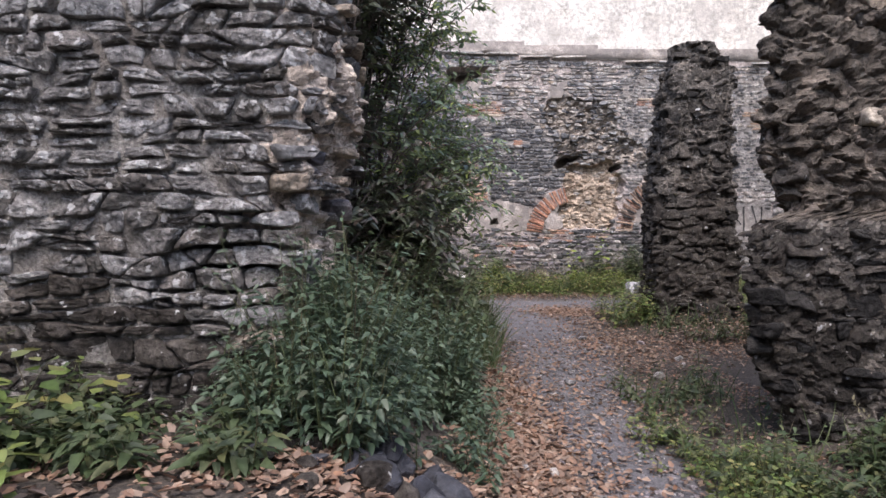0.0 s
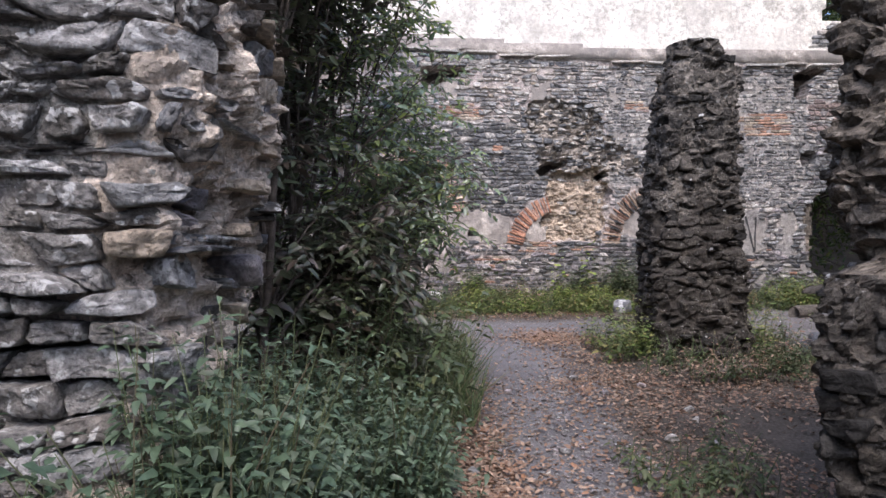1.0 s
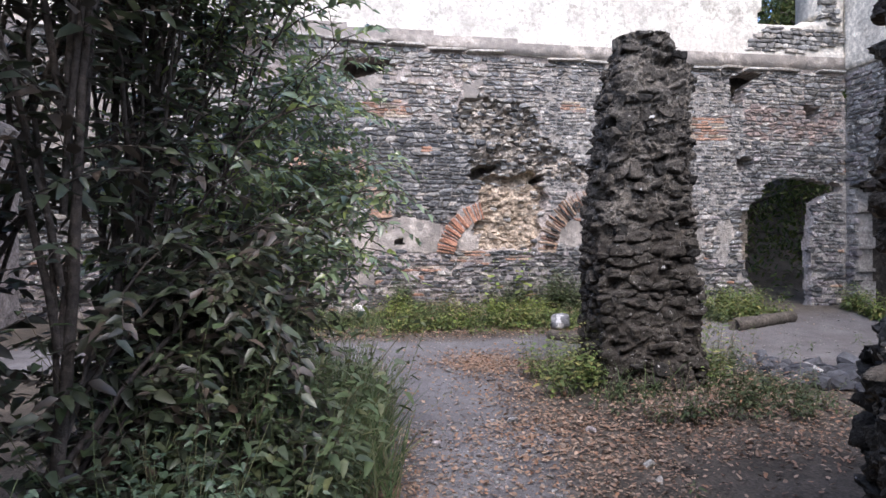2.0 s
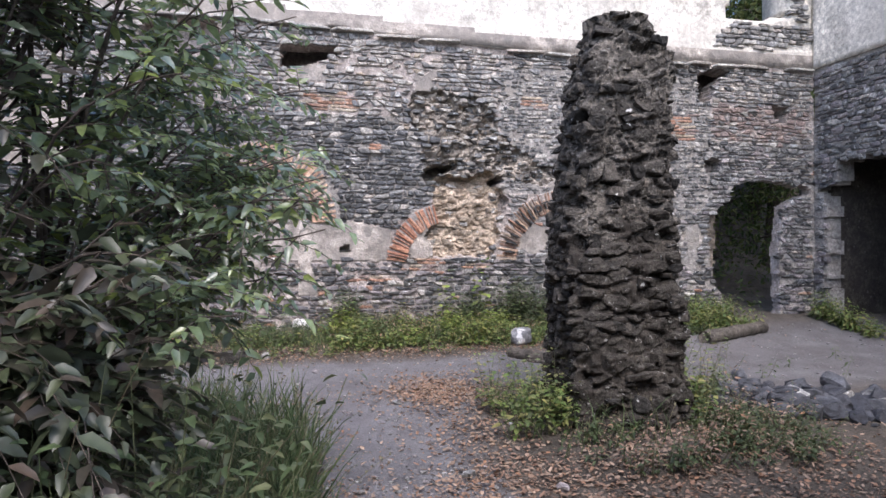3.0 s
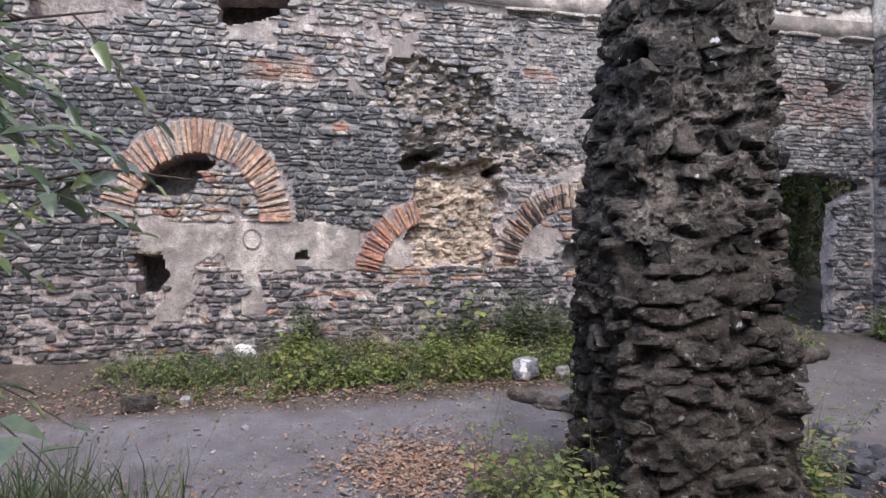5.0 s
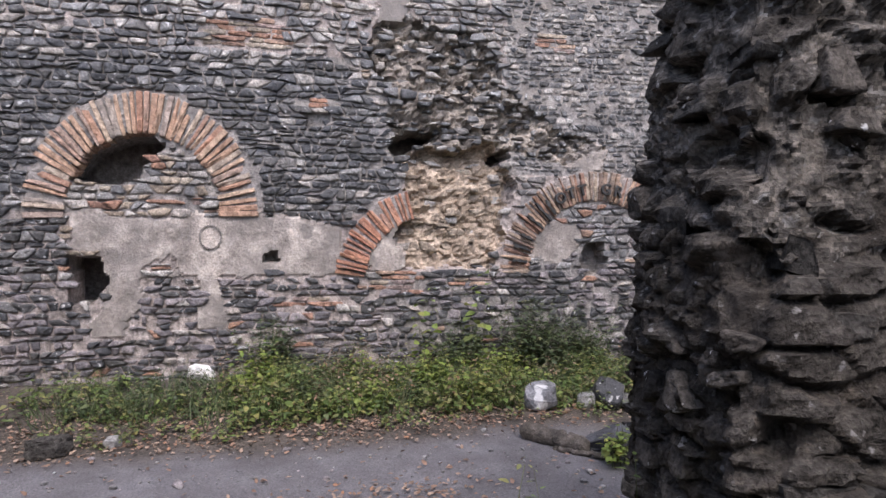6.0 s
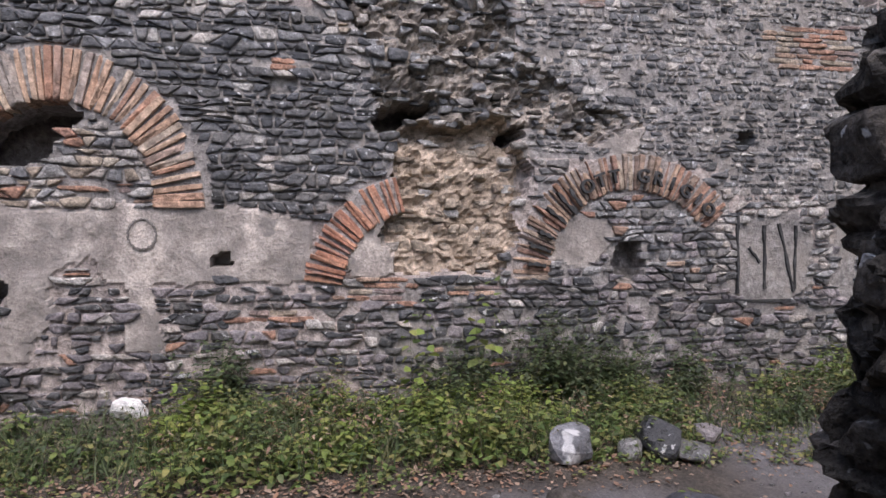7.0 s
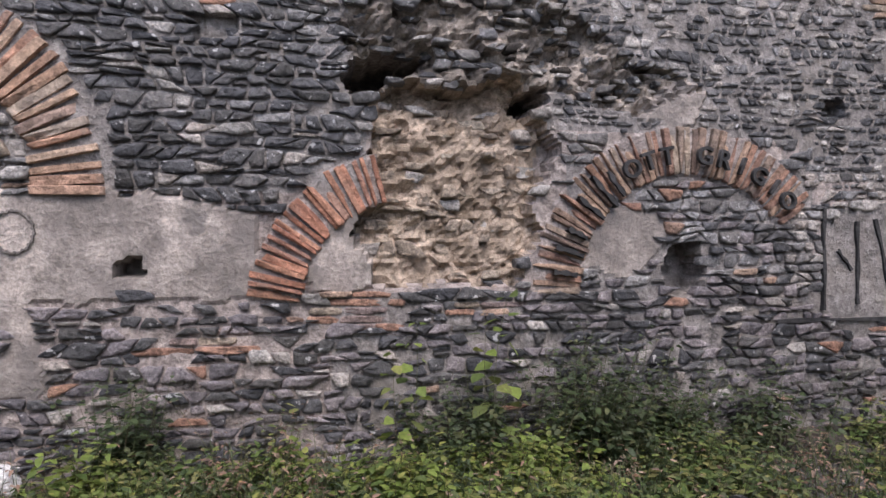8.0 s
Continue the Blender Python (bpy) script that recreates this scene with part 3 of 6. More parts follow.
PITS = [
    ([(-0.84, 2.40), (-0.66, 2.64), (-0.36, 2.79), (-0.1, 2.80), (0.02, 2.72), (-0.17, 2.5), (-0.2, 2.36), (-0.5, 2.33)], 0.5),
    ([(-0.83, 1.66), (-0.56, 1.62), (-0.47, 1.42), (-0.6, 1.2), (-0.8, 1.18)], 0.4),
    ([(4.36, 1.76), (4.58, 1.78), (4.68, 1.6), (4.62, 1.45), (4.42, 1.38), (4.32, 1.55)], 0.25),
    ([(1.28, 3.11), (1.6, 3.11), (1.52, 2.94), (1.36, 2.93)], 0.06),
    ([(5.62, 2.81), (5.80, 2.82), (5.80, 2.66), (5.63, 2.66)], 0.3),
    ([(0.93, 1.66), (1.06, 1.67), (1.08, 1.58), (0.94, 1.56)], 0.2),
    ([(0.05, 4.62), (0.9, 4.70), (0.95, 4.55), (0.66, 4.44), (0.1, 4.30)], 0.3),
    ([(6.95, 4.55), (7.3, 4.72), (7.62, 4.64), (7.3, 4.45), (7.2, 4.08), (6.98, 4.15)], 0.35),
    ([(8.42, 4.10), (8.76, 4.06), (8.7, 3.82), (8.48, 3.84)], 0.3),
    ([(7.08, 3.12), (7.42, 3.14), (7.36, 2.94), (7.12, 2.88)], 0.3),
    ([(9.25, 4.45), (9.4, 4.45), (9.4, 4.3), (9.25, 4.3)], 0.25),
    ([(-1.9, 4.25), (-1.8, 4.9), (-0.8, 4.95), (-0.75, 4.5), (-1.2, 4.2)], 0.22),
    ([(2.18, 2.72), (2.22, 2.84), (2.34, 2.89), (2.5, 2.97), (2.7, 2.92), (2.62, 2.82), (2.46, 2.76), (2.34, 2.66)], 0.5),
    ([(3.3, 2.66), (3.35, 2.74), (3.44, 2.78), (3.5, 2.7), (3.41, 2.61)], 0.4),
    ([(3.42, 2.32), (3.5, 2.5), (3.6, 2.4), (3.5, 2.2)], 0.2),
]
PLASTERS = [
    [(-0.82, 2.05), (0.5, 2.07), (0.9, 2.05), (1.3, 2.03), (1.69, 1.96), (1.67, 1.47), (0.55, 1.47), (0.53, 0.95), (0.33, 0.93), (0.29, 1.38), (0.1, 1.6), (-0.12, 1.55), (-0.17, 1.14), (-0.4, 0.9), (-0.62, 0.86), (-0.52, 1.25), (-0.5, 1.6), (-0.82, 1.72)],
    [(3.63, 1.88), (3.78, 1.98), (4.36, 2.02), (4.38, 1.77), (4.14, 1.55), (3.68, 1.52)],
    [(5.58, 2.02), (6.3, 2.05), (6.45, 1.8), (6.45, 1.4), (6.2, 1.22), (5.58, 1.22)],
    [(6.7, 2.0), (6.95, 2.0), (7.0, 1.3), (6.8, 1.1), (6.68, 1.3)],
    [(-4.6, 2.8), (-4.5, 4.2), (-2.9, 4.1), (-2.65, 3.4), (-2.8, 2.7)],
    [(0.12, 4.40), (0.7, 4.42), (0.75, 4.16), (0.12, 4.14)],
    [(1.95, 1.6), (2.08, 1.86), (2.3, 2.0), (2.36, 1.5), (2.02, 1.43)],
    [(4.2, 2.6), (4.22, 2.75), (4.4, 2.85), (4.6, 2.78), (4.62, 2.6)],
    [(2.08, 4.33), (2.45, 4.35), (2.46, 4.05), (2.12, 4.04)],
]
BRICKWORK = [
    [(0.38, 3.95), (1.15, 3.98), (1.18, 3.68), (0.38, 3.68)],
    [(1.28, 3.21), (1.66, 3.21), (1.66, 3.12), (1.28, 3.12)],
    [(3.8, 4.08), (4.22, 4.06), (4.18, 3.87), (3.82, 3.88)],
    [(5.93, 3.84), (6.9, 3.88), (6.9, 3.45), (5.93, 3.42)],
    [(1.13, 1.25), (1.62, 1.27), (1.62, 1.13), (1.13, 1.12)],
    [(2.08, 1.47), (2.56, 1.47), (2.5, 1.24), (2.04, 1.26)],
    [(2.88, 1.42), (3.34, 1.41), (3.34, 1.33), (2.88, 1.34)],
    [(-0.1, 2.21), (0.32, 2.2), (0.32, 2.12), (-0.1, 2.13)],
    [(9.2, 3.1), (9.4, 3.1), (9.4, 2.75), (9.2, 2.75)],
]
LEFT_ARCH, MID_ARCH, RIGHT_ARCH = (-0.155, 2.05), (2.62, 1.35), (4.5, 1.45)


def in_arch(u, v, grow=0.0):
    """Whether a place lies within one of the three brick rings."""
    a = math.hypot((u - LEFT_ARCH[0]) / 1.045, (v - LEFT_ARCH[1]) / 1.17)
    ring = v > LEFT_ARCH[1] - 0.02 and 0.645 - grow < a < 1.0 + grow
    b = math.hypot(u - MID_ARCH[0], v - MID_ARCH[1])
    t = math.degrees(math.atan2(v - MID_ARCH[1], u - MID_ARCH[0]))
    ring |= 0.66 - grow < b < 1.02 + grow and 104 < t < 174
    rx = 1.12 if u < RIGHT_ARCH[0] else 1.25
    c = math.hypot((u - RIGHT_ARCH[0]) / rx, (v - RIGHT_ARCH[1]) / 1.12)
    t = math.degrees(math.atan2((v - RIGHT_ARCH[1]) / 1.12, (u - RIGHT_ARCH[0]) / rx))
    ring |= 0.69 - grow < c < 1.0 + grow and 34 < t < 181
    return bool(ring)


def ragged(u, v, seed=0, size=0.05):
    p = np.stack([u, v, np.full(np.shape(u), 3.0)], -1)
    return u + size * rough_noise(p, 5, 3, seed), v + size * rough_noise(p, 5, 3, seed + 9)


def far_relief(u, v):
    """How far the far wall's bare core stands out of its plane."""
    p = np.stack([u, np.full(np.shape(u), 1.0), v], -1)
    ru, rv = ragged(u, v, 0, 0.10)
    d = -0.003 + 0.012 * rough_noise(p, 6, 3, 3) + 0.02 * rough_noise(p, 1.2, 2, 6)
    plain = np.zeros(np.shape(u), bool)
    for poly in PLASTERS:
        plain |= inside(ru, rv, poly)
    d = np.where(plain, 0.012 + 0.012 * rough_noise(p, 3, 4, 2), d)
    ring = np.hypot((u - LEFT_ARCH[0]) / 1.045, (v - LEFT_ARCH[1]) / 1.17)
    d = np.where((ring > 0.66) & (ring < 0.99) & (v > LEFT_ARCH[1]), 0.014 + 0.010 * rough_noise(p, 9, 2, 3), d)
    ring = np.hypot((u - RIGHT_ARCH[0]) / np.where(u < RIGHT_ARCH[0], 1.12, 1.25), (v - RIGHT_ARCH[1]) / 1.12)
    d = np.where((ring > 0.71) & (ring < 0.99) & (v > RIGHT_ARCH[1] + 0.65 * (u - RIGHT_ARCH[0])) & (v > RIGHT_ARCH[1]), 0.014 + 0.010 * rough_noise(p, 9, 2, 3), d)
    ring, turn = np.hypot(u - MID_ARCH[0], v - MID_ARCH[1]), np.degrees(np.arctan2(v - MID_ARCH[1], u - MID_ARCH[0]))
    d = np.where((ring > 0.70) & (ring < 0.99) & (turn > 106) & (turn < 173), 0.014 + 0.010 * rough_noise(p, 9, 2, 3), d)
    hollow = inside(ru, rv, CAVITY) & ~((ring > 0.68) & (ring < 1.0) & (turn > 104) & (turn < 174))
    d = np.where(hollow, -0.13 + 0.03 * rough_noise(p, 3, 2, 4) + 0.06 * crag(p, 4, (8.0, 8.0, 14.0), 0.2) - 0.11 * step(2.42, 2.72, v), d)
    scar = inside(ru, rv, SCAR) & ~hollow
    d = np.where(scar, -0.07 + 0.09 * rough_noise(p, 3, 3, 12) + 0.11 * crag(p, 12, (6.5, 6.5, 9.0), 0.2), d)
    su, sv = ragged(u, v, 20, 0.03)
    d = np.maximum(d, -0.27)
    for poly, deep in PITS:
        d = np.where(inside(su, sv, poly), -deep, d)
    return d, plain, hollow, scar


u = np.arange(-5.5, 9.30, 0.026)
v = np.arange(-0.3, 5.0, 0.026)
U, V = np.meshgrid(u, v)
relief, plain, hollow, scar = far_relief(U, V)
cu, cv = ragged((U[:-1, :-1] + U[1:, 1:]) / 2, (V[:-1, :-1] + V[1:, 1:]) / 2, 31, 0.06)
keep = ~inside(cu, cv, DOOR)
void = relief < -0.28
closed = ~(void[:-1, :-1] & void[1:, :-1] & void[:-1, 1:] & void[1:, 1:])
sparse = (U > 3.45) & (V > 2.5) & (U < 7.2) & (V < 4.55) | (U > 5.4) & (V > 2.2) & (U < 7.0) & (V < 4.5) | (U > 2.1) & (V < 1.46) | (U > 3.6) & (U < 5.5) & (V < 2.3) | (U < 2.3) & (V > 2.05) & (V < 3.65) | (U > 6.6) & (V < 3.4)
weathered = inside(U, V, PLASTERS[2]) | inside(U, V, PLASTERS[3])
kinds = np.where(plain & ~weathered, 1, np.where(hollow, 3, np.where(scar, 2, np.where(sparse | weathered, 4, 0))))[:-1, :-1]
front = np.stack([U, WALL_Y - relief, V], -1)
rear = np.stack([U, WALL_Y + 0.75 - 0.53 * step(6.4, 7.0, U) * step(3.4, 3.0, V), V], -1)
heap = Heap()
slab(heap, front, rear, keep, kinds, closed)
wall_north = tagged(part("wall_north", heap.mesh("wall_north", [MORTAR, PLASTER, SCAR_CORE, TAN_CORE, GREY_MORTAR], False)), "tall ruined rubble-stone wall with blocked brick arches and patches of old plaster", "wall", kind="structure")

uu = np.arange(-6.0, 9.30, 0.08)
vv = np.arange(4.86, 8.6, 0.08)
U2, V2 = np.meshgrid(uu, vv)
P2 = np.stack([U2, np.zeros(U2.shape), V2], -1)
ru, rv = ragged((U2[:-1, :-1] + U2[1:, 1:]) / 2, (V2[:-1, :-1] + V2[1:, 1:]) / 2, 51, 0.06)
low = np.interp(U2, [-6, -0.4, 3.5, 9.4], [5.05, 5.02, 4.80, 4.78]) - 4.86
V2b = np.where(V2 < 4.9, V2 + low, V2)
heap = Heap()
slab(heap, np.stack([U2, WALL_Y - 0.03 - 0.02 * rough_noise(P2, 1.5, 3, 71) + 0.05 * step(4.9, 5.3, V2), V2b], -1), np.stack([U2, np.full(U2.shape, WALL_Y + 0.7), V2b], -1), ~inside(ru, rv, WINDOW), (V2 < 5.05 + low)[:-1, :-1] * 1)
part("plaster_face", heap.mesh("plaster_face", [LIMEWASH, PLASTER], True), wall_north, "cream limewashed plaster above a ledge, grey and stained at its foot")


# a thinner inner jamb stands back in the doorway, darkened for its shade
ju, jv = np.meshgrid(np.arange(6.9, 7.85, 0.05), np.arange(-0.2, 2.7, 0.05))
jp = np.stack([ju, np.zeros(ju.shape), jv], -1)
jk = (ju + 0.06 * rough_noise(jp, 4, 3, 5))[:-1, :-1] < np.interp(jv[:-1, :-1], [0, 0.8, 1.9, 2.3, 2.5], [7.36, 7.32, 7.34, 7.4, 7.4])
heap = Heap()
slab(heap, np.stack([ju, WALL_Y + 0.15 + 0.02 * rough_noise(jp, 4, 3, 6), jv], -1), np.stack([ju, np.full(ju.shape, WALL_Y + 0.4), jv], -1), jk)
part("inner_jamb", heap.mesh("inner_jamb", [WORN_CORE], False), wall_north, "rubble inner jamb of the doorway, its shade put into dark colour")


def on_far(u, v):
    d = far_relief(u, v)[0]
    return np.stack([u, WALL_Y - d, v], -1), np.tile([0.0, -1.0, 0.0], (len(u), 1)), np.tile([1.0, 0.0, 0.0], (len(u), 1))


r1 = np.random.default_rng(21)
K = {k: i for i, k in enumerate(KINDS)}


def pick(r, n, **shares):
    """Kinds of stone at random, by their shares."""
    names = list(shares)
    w = np.array([shares[k] for k in names], float)
    return np.array([K[k] for k in names])[r.choice(len(names), size=n, p=w / w.sum())]


def sparse_zone(u, v):
    """Where small stones lie thinly in broad mortar."""
    ru, rv = ragged(u, v, 15, 0.15)
    return (ru > 3.45) & (rv > 2.5) & (rv < 4.55) & (ru < 7.2) | (ru > 5.4) & (rv > 2.2) & (ru < 7.0) & (rv < 4.5)


def far_kind(u, v, thin):
    """Which stone the far wall shows at a place and how proud it stands."""
    n = len(u)
    ru, rv = ragged(u, v, 0, 0.10)
    out = inside(*ragged(u, v, 31, 0.06), DOOR) | (v < 0.1) | (u > 9.2)
    out |= v > np.interp(u, [-6, -0.4, 3.5, 9.4], [4.98, 4.95, 4.73, 4.71])
    for poly, _ in PITS:
        out |= inside(u, v, poly)
    for poly in BRICKWORK:
        out |= inside(u, v, poly)
    out |= np.array([in_arch(a, b, 0.02) for a, b in zip(u, v)])
    hollow, scar = inside(ru, rv, CAVITY), inside(ru, rv, SCAR)
    plain = np.zeros(n, bool)
    for poly in PLASTERS:
        plain |= inside(ru, rv, poly)
    out |= plain & ~hollow
    out |= r1.random(n) < np.where(v < 1.46, 0.18, 0.02)
    out |= sparse_zone(u, v) != thin
    out |= thin & (r1.random(n) < 0.12)
    proud = np.where(thin, r1.uniform(0.004, 0.022, n), r1.uniform(0.012, 0.04, n))
    band = v + 0.15 * np.sin(u * 2.3)
    # paler mix high up: dusty stones, with sky light put into colour too
    kind = pick(r1, n, grey=52, dark=8, pale=40)
    kind = np.where(u < 2.4, pick(r1, n, dark=16, grey=54, pale=30), kind)
    kind = np.where((u < 2.4) & (band < 3.62), pick(r1, n, basalt=50, dark=30, grey=12, pale=8), kind)
    kind = np.where(inside(ru, rv, [(6.75, 4.05), (9.2, 4.05), (9.1, 3.5), (6.75, 3.45)]) & (r1.random(n) < 0.75), K['rose'], kind)
    kind = np.where((u > 6.6) & (v < 3.4), pick(r1, n, grey=45, dark=25, mauve=25, pale=5), kind)
    smear = inside(ru, rv, [(0.75, 4.2), (0.9, 4.75), (2.6, 4.7), (2.5, 4.0), (1.7, 4.05)]) | (np.abs((v - 4.33) + 1.03 * (u - 1.1)) < 0.10) & (u > 1.05) & (u < 2.35)
    kind = np.where(smear, pick(r1, n, pale=72, ochre=10, grey=18), kind)
    out |= smear & (r1.random(n) < 0.3)
    kind = np.where((-0.85 < u) & (u < 0.6) & (v < 2.75), pick(r1, n, ochre=40, pale=30, brick=12, grey=18), kind)
    kind = np.where((u > 3.6) & (u < 5.3) & (v < 2.3), pick(r1, n, grey=45, dark=34, mauve=17, brick=4), kind)
    kind = np.where(v < 1.46, np.where(u > 2.3, pick(r1, n, mauve=44, dark=20, basalt=28, pale=6, brick=2), pick(r1, n, mauve=46, dark=20, basalt=25, pale=7, brick=2)), kind)
    kind = np.where(thin & (v > 2.2), pick(r1, n, dark=28, basalt=6, grey=30, pale=36), kind)
    kind = np.where(thin & (v > 2.2) & (v < 3.3), pick(r1, n, dark=42, basalt=10, grey=28, pale=20), kind)
    kind = np.where(scar, pick(r1, n, pale=26, grey=34, dark=22, umber=10, basalt=8), kind)
    proud = np.where(scar, r1.uniform(0.0, 0.075, n), proud)
    out |= scar & (r1.random(n) < 0.4)
    kind = np.where(hollow, pick(r1, n, ochre=80, pale=17, dark=3), kind)
    proud = np.where(hollow, r1.uniform(-0.01, 0.06, n), proud)
    out |= hollow & (r1.random(n) < 0.68)
    return np.where(out, -1, kind), proud


set_stones(wall_north, courses(-5.5, 9.3, 0.2, 5.0, (0.052, 0.092), (0.07, 0.175), r1, 0.026, 0.5, 0.05, slant=0.42), on_far, lambda u, v: far_kind(u, v, False), r1, (2.2, 12.3, 2.0), tilt=0.12, smooth=False)
set_stones(wall_north, courses(3.2, 9.3, 2.0, 5.0, (0.045, 0.075), (0.05, 0.13), r1, 0.032, 0.45, 0.04, slant=0.3), on_far, lambda u, v: far_kind(u, v, True), r1, (3.8, 12.3, 2.9), tilt=0.12, most=100, smooth=False)


def brick_kind(poly):
    def choose(u, v):
        ok = inside(u, v, poly) & ~np.array([in_arch(a, b) for a, b in zip(u, v)])
        return np.where(ok, pick(r1, len(u), brick=58, ochre=27, rose=15), -1), r1.uniform(0.004, 0.02, len(u))
    return choose


for poly in BRICKWORK:
    us, vs = [q[0] for q in poly], [q[1] for q in poly]
    set_stones(wall_north, courses(min(us), max(us), min(vs), max(vs), (0.045, 0.055), (0.16, 0.3), r1, 0.012, 0.08, 0.0), on_far, brick_kind(poly), r1, (2.4, 12.3, 2.0), name="brick", most=30, tilt=0.06)

def sill_kind(u, v):
    ru, rv = ragged(u, v, 77, 0.12)
    ok = inside(ru, rv, [(7.3, 5.08), (7.5, 5.5), (8.2, 5.55), (9.2, 5.5), (9.2, 5.3), (8.4, 5.05)]) | inside(ru, rv, [(8.82, 5.6), (9.15, 5.6), (9.1, 6.4), (8.85, 6.4)])
    return np.where(ok, pick(r1, len(u), pale=45, grey=45, dark=10), -1), r1.uniform(0.05, 0.07, len(u))


set_stones(wall_north, courses(7.1, 9.25, 5.05, 6.4, (0.06, 0.10), (0.1, 0.24), r1), lambda u, v: (np.stack([u, np.full(len(u), WALL_Y + 0.02), v], -1), np.tile([0.0, -1.0, 0.0], (len(u), 1)), np.tile([1.0, 0.0, 0.0], (len(u), 1))), sill_kind, r1, (8, 12, 5.3), most=40)

# ledge of thin slabs under the plaster
r2 = np.random.default_rng(5)
x = -6.0
slab_meshes = []
for shape in BRICKS:
    one = Heap()
    one.add(*shape)
    slab_meshes.append(one.mesh("ledge_slab", [PIECE[K["pale"]]]))
while x < 9.2:
    w = r2.uniform(0.3, 0.8)
    z = float(np.interp(x, [-6, -0.4, 3.5, 9.4], [5.0, 4.97, 4.75, 4.73]))
    if r2.random() > 0.25:
        ob = new("ledge_slab", slab_meshes[int(r2.integers(6))])
        ob.parent = wall_north
        ob.matrix_basis = Matrix.LocRotScale((x + w / 2, WALL_Y - 0.035, z + r2.normal() * 0.014), Euler((0.1 * r2.normal(), r2.normal() * 0.025, 0.04 * r2.normal())), (w * 1.04, 0.13, 0.045))
    x += w


def arch(label, count, at, start, stop, r0, r1_, seed=3, tones=(), skip=()):
    """A ring of bricks set on end. at: its centre; r0, r1_: functions of the angle, inner and outer radius pairs."""
    r = np.random.default_rng(seed)
    mid = (start + stop) / 2
    top = thing("brick_arch", (at[0], WALL_Y, at[1]), label, "arch", "blocked arches in the far wall")
    meshes = []
    clay = surface("arch_brick", list(tones), "object", stain=9, grain=70, bump=0.8, dirt=(0.22, 0.18, 0.15), dirt_amount=-0.15)
    for s in BRICKS:
        one = Heap()
        one.add(*s)
        meshes.append(one.mesh("brick", [clay], False))
    for i in range(count):
        if i in skip:
            continue
        a = radians(start + (stop - start) * (i + 0.5) / count + r.normal() * 0.5)
        (ax, az), (bx, bz) = r0(a), r1_(a)
        p0 = Vector((at[0] + ax * math.cos(a), 0, at[1] + az * math.sin(a)))
        p1 = Vector((at[0] + bx * math.cos(a), 0, at[1] + bz * math.sin(a)))
        mid_p, along = (p0 + p1) / 2, (p1 - p0)
        length = along.length * r.uniform(0.9, 1.06)
        along.normalize()
        across = Vector((along.z, 0, -along.x))
        pitch = radians(abs(stop - start)) / count * (ax + bx + az + bz) / 4
        thick = min(pitch * r.uniform(0.72, 0.97), 0.078)
        depth = 0.22
        m = Matrix((across * thick, Vector((0, -1, 0)) * depth, along * length)).transposed().to_4x4()
        m.translation = mid_p + Vector((0, WALL_Y - 0.04 + depth / 2 - r.uniform(-0.014, 0.02), 0))
        ob = new("brick", meshes[int(r.integers(len(meshes)))])
        ob.parent = top
        ob.matrix_basis = top.matrix_basis.inverted() @ m
    return top


TAN_CLAY = [(0.46, 0.30, 0.205), (0.51, 0.37, 0.265), (0.41, 0.235, 0.16), (0.35, 0.30, 0.26), (0.53, 0.42, 0.31), (0.46, 0.27, 0.18)]
RED_CLAY = [(0.41, 0.195, 0.125), (0.45, 0.25, 0.165), (0.35, 0.16, 0.105), (0.41, 0.29, 0.22)]
DUSTY_CLAY = [(0.38, 0.22, 0.145), (0.29, 0.18, 0.135), (0.43, 0.30, 0.21), (0.20, 0.14, 0.11), (0.41, 0.33, 0.25)]
arch("round arch of orange-red bricks over a partly open niche", 46, LEFT_ARCH, 182, -2, lambda a: (0.675, 0.75), lambda a: (1.045, 1.17), 3, TAN_CLAY)
arch("broken quarter of a red brick arch beside a yellow rubble scar", 21, MID_ARCH, 174, 104, lambda a: (0.68, 0.68), lambda a: (1.0, 1.0), 4, RED_CLAY)
right_arch = arch("low arch of weathered red bricks with black sprayed writing", 46, RIGHT_ARCH, 181, 34, lambda a: (0.78, 0.78) if a > 1.57 else (0.88, 0.78), lambda a: (1.12, 1.12) if a > 1.57 else (1.25, 1.12), 5, DUSTY_CLAY)

# ---- the side wall that meets the far wall at the corner ----
SIDE_X = 9.28
SIDE_OPEN = [(12.04, 0.2), (12.05, 2.5), (12.22, 2.58), (12.22, 2.68), (11.78, 2.75), (11.76, 3.1), (10.9, 3.12), (9.6, 3.0), (9.3, 2.6), (9.3, 0.2)]
# runs on unseen to y = -5, added to close off low sky
us = np.arange(-5.0, 12.31, 0.07)
vs = np.arange(-0.3, 5.0, 0.06)
U3, V3 = np.meshgrid(us, vs)
P3 = np.stack([np.full(U3.shape, 9.0), U3, V3], -1)
cu, cv = ragged((U3[:-1, :-1] + U3[1:, 1:]) / 2, (V3[:-1, :-1] + V3[1:, 1:]) / 2, 61, 0.06)
keep3 = ~inside(cu, cv, SIDE_OPEN)
heap = Heap()
slab(heap, np.stack([SIDE_X - 0.02 * rough_noise(P3, 3, 3, 4), U3, V3], -1), np.stack([np.full(U3.shape, SIDE_X + 0.35), U3, V3], -1), keep3)
wall_east = tagged(part("wall_east", heap.mesh("wall_east", [GREY_MORTAR], False)), "grey rubble-stone side wall with a dark ragged opening", "wall", kind="structure")
vs2 = np.arange(4.78, 8.6, 0.1)
U4, V4 = np.meshgrid(us, vs2)
heap = Heap()
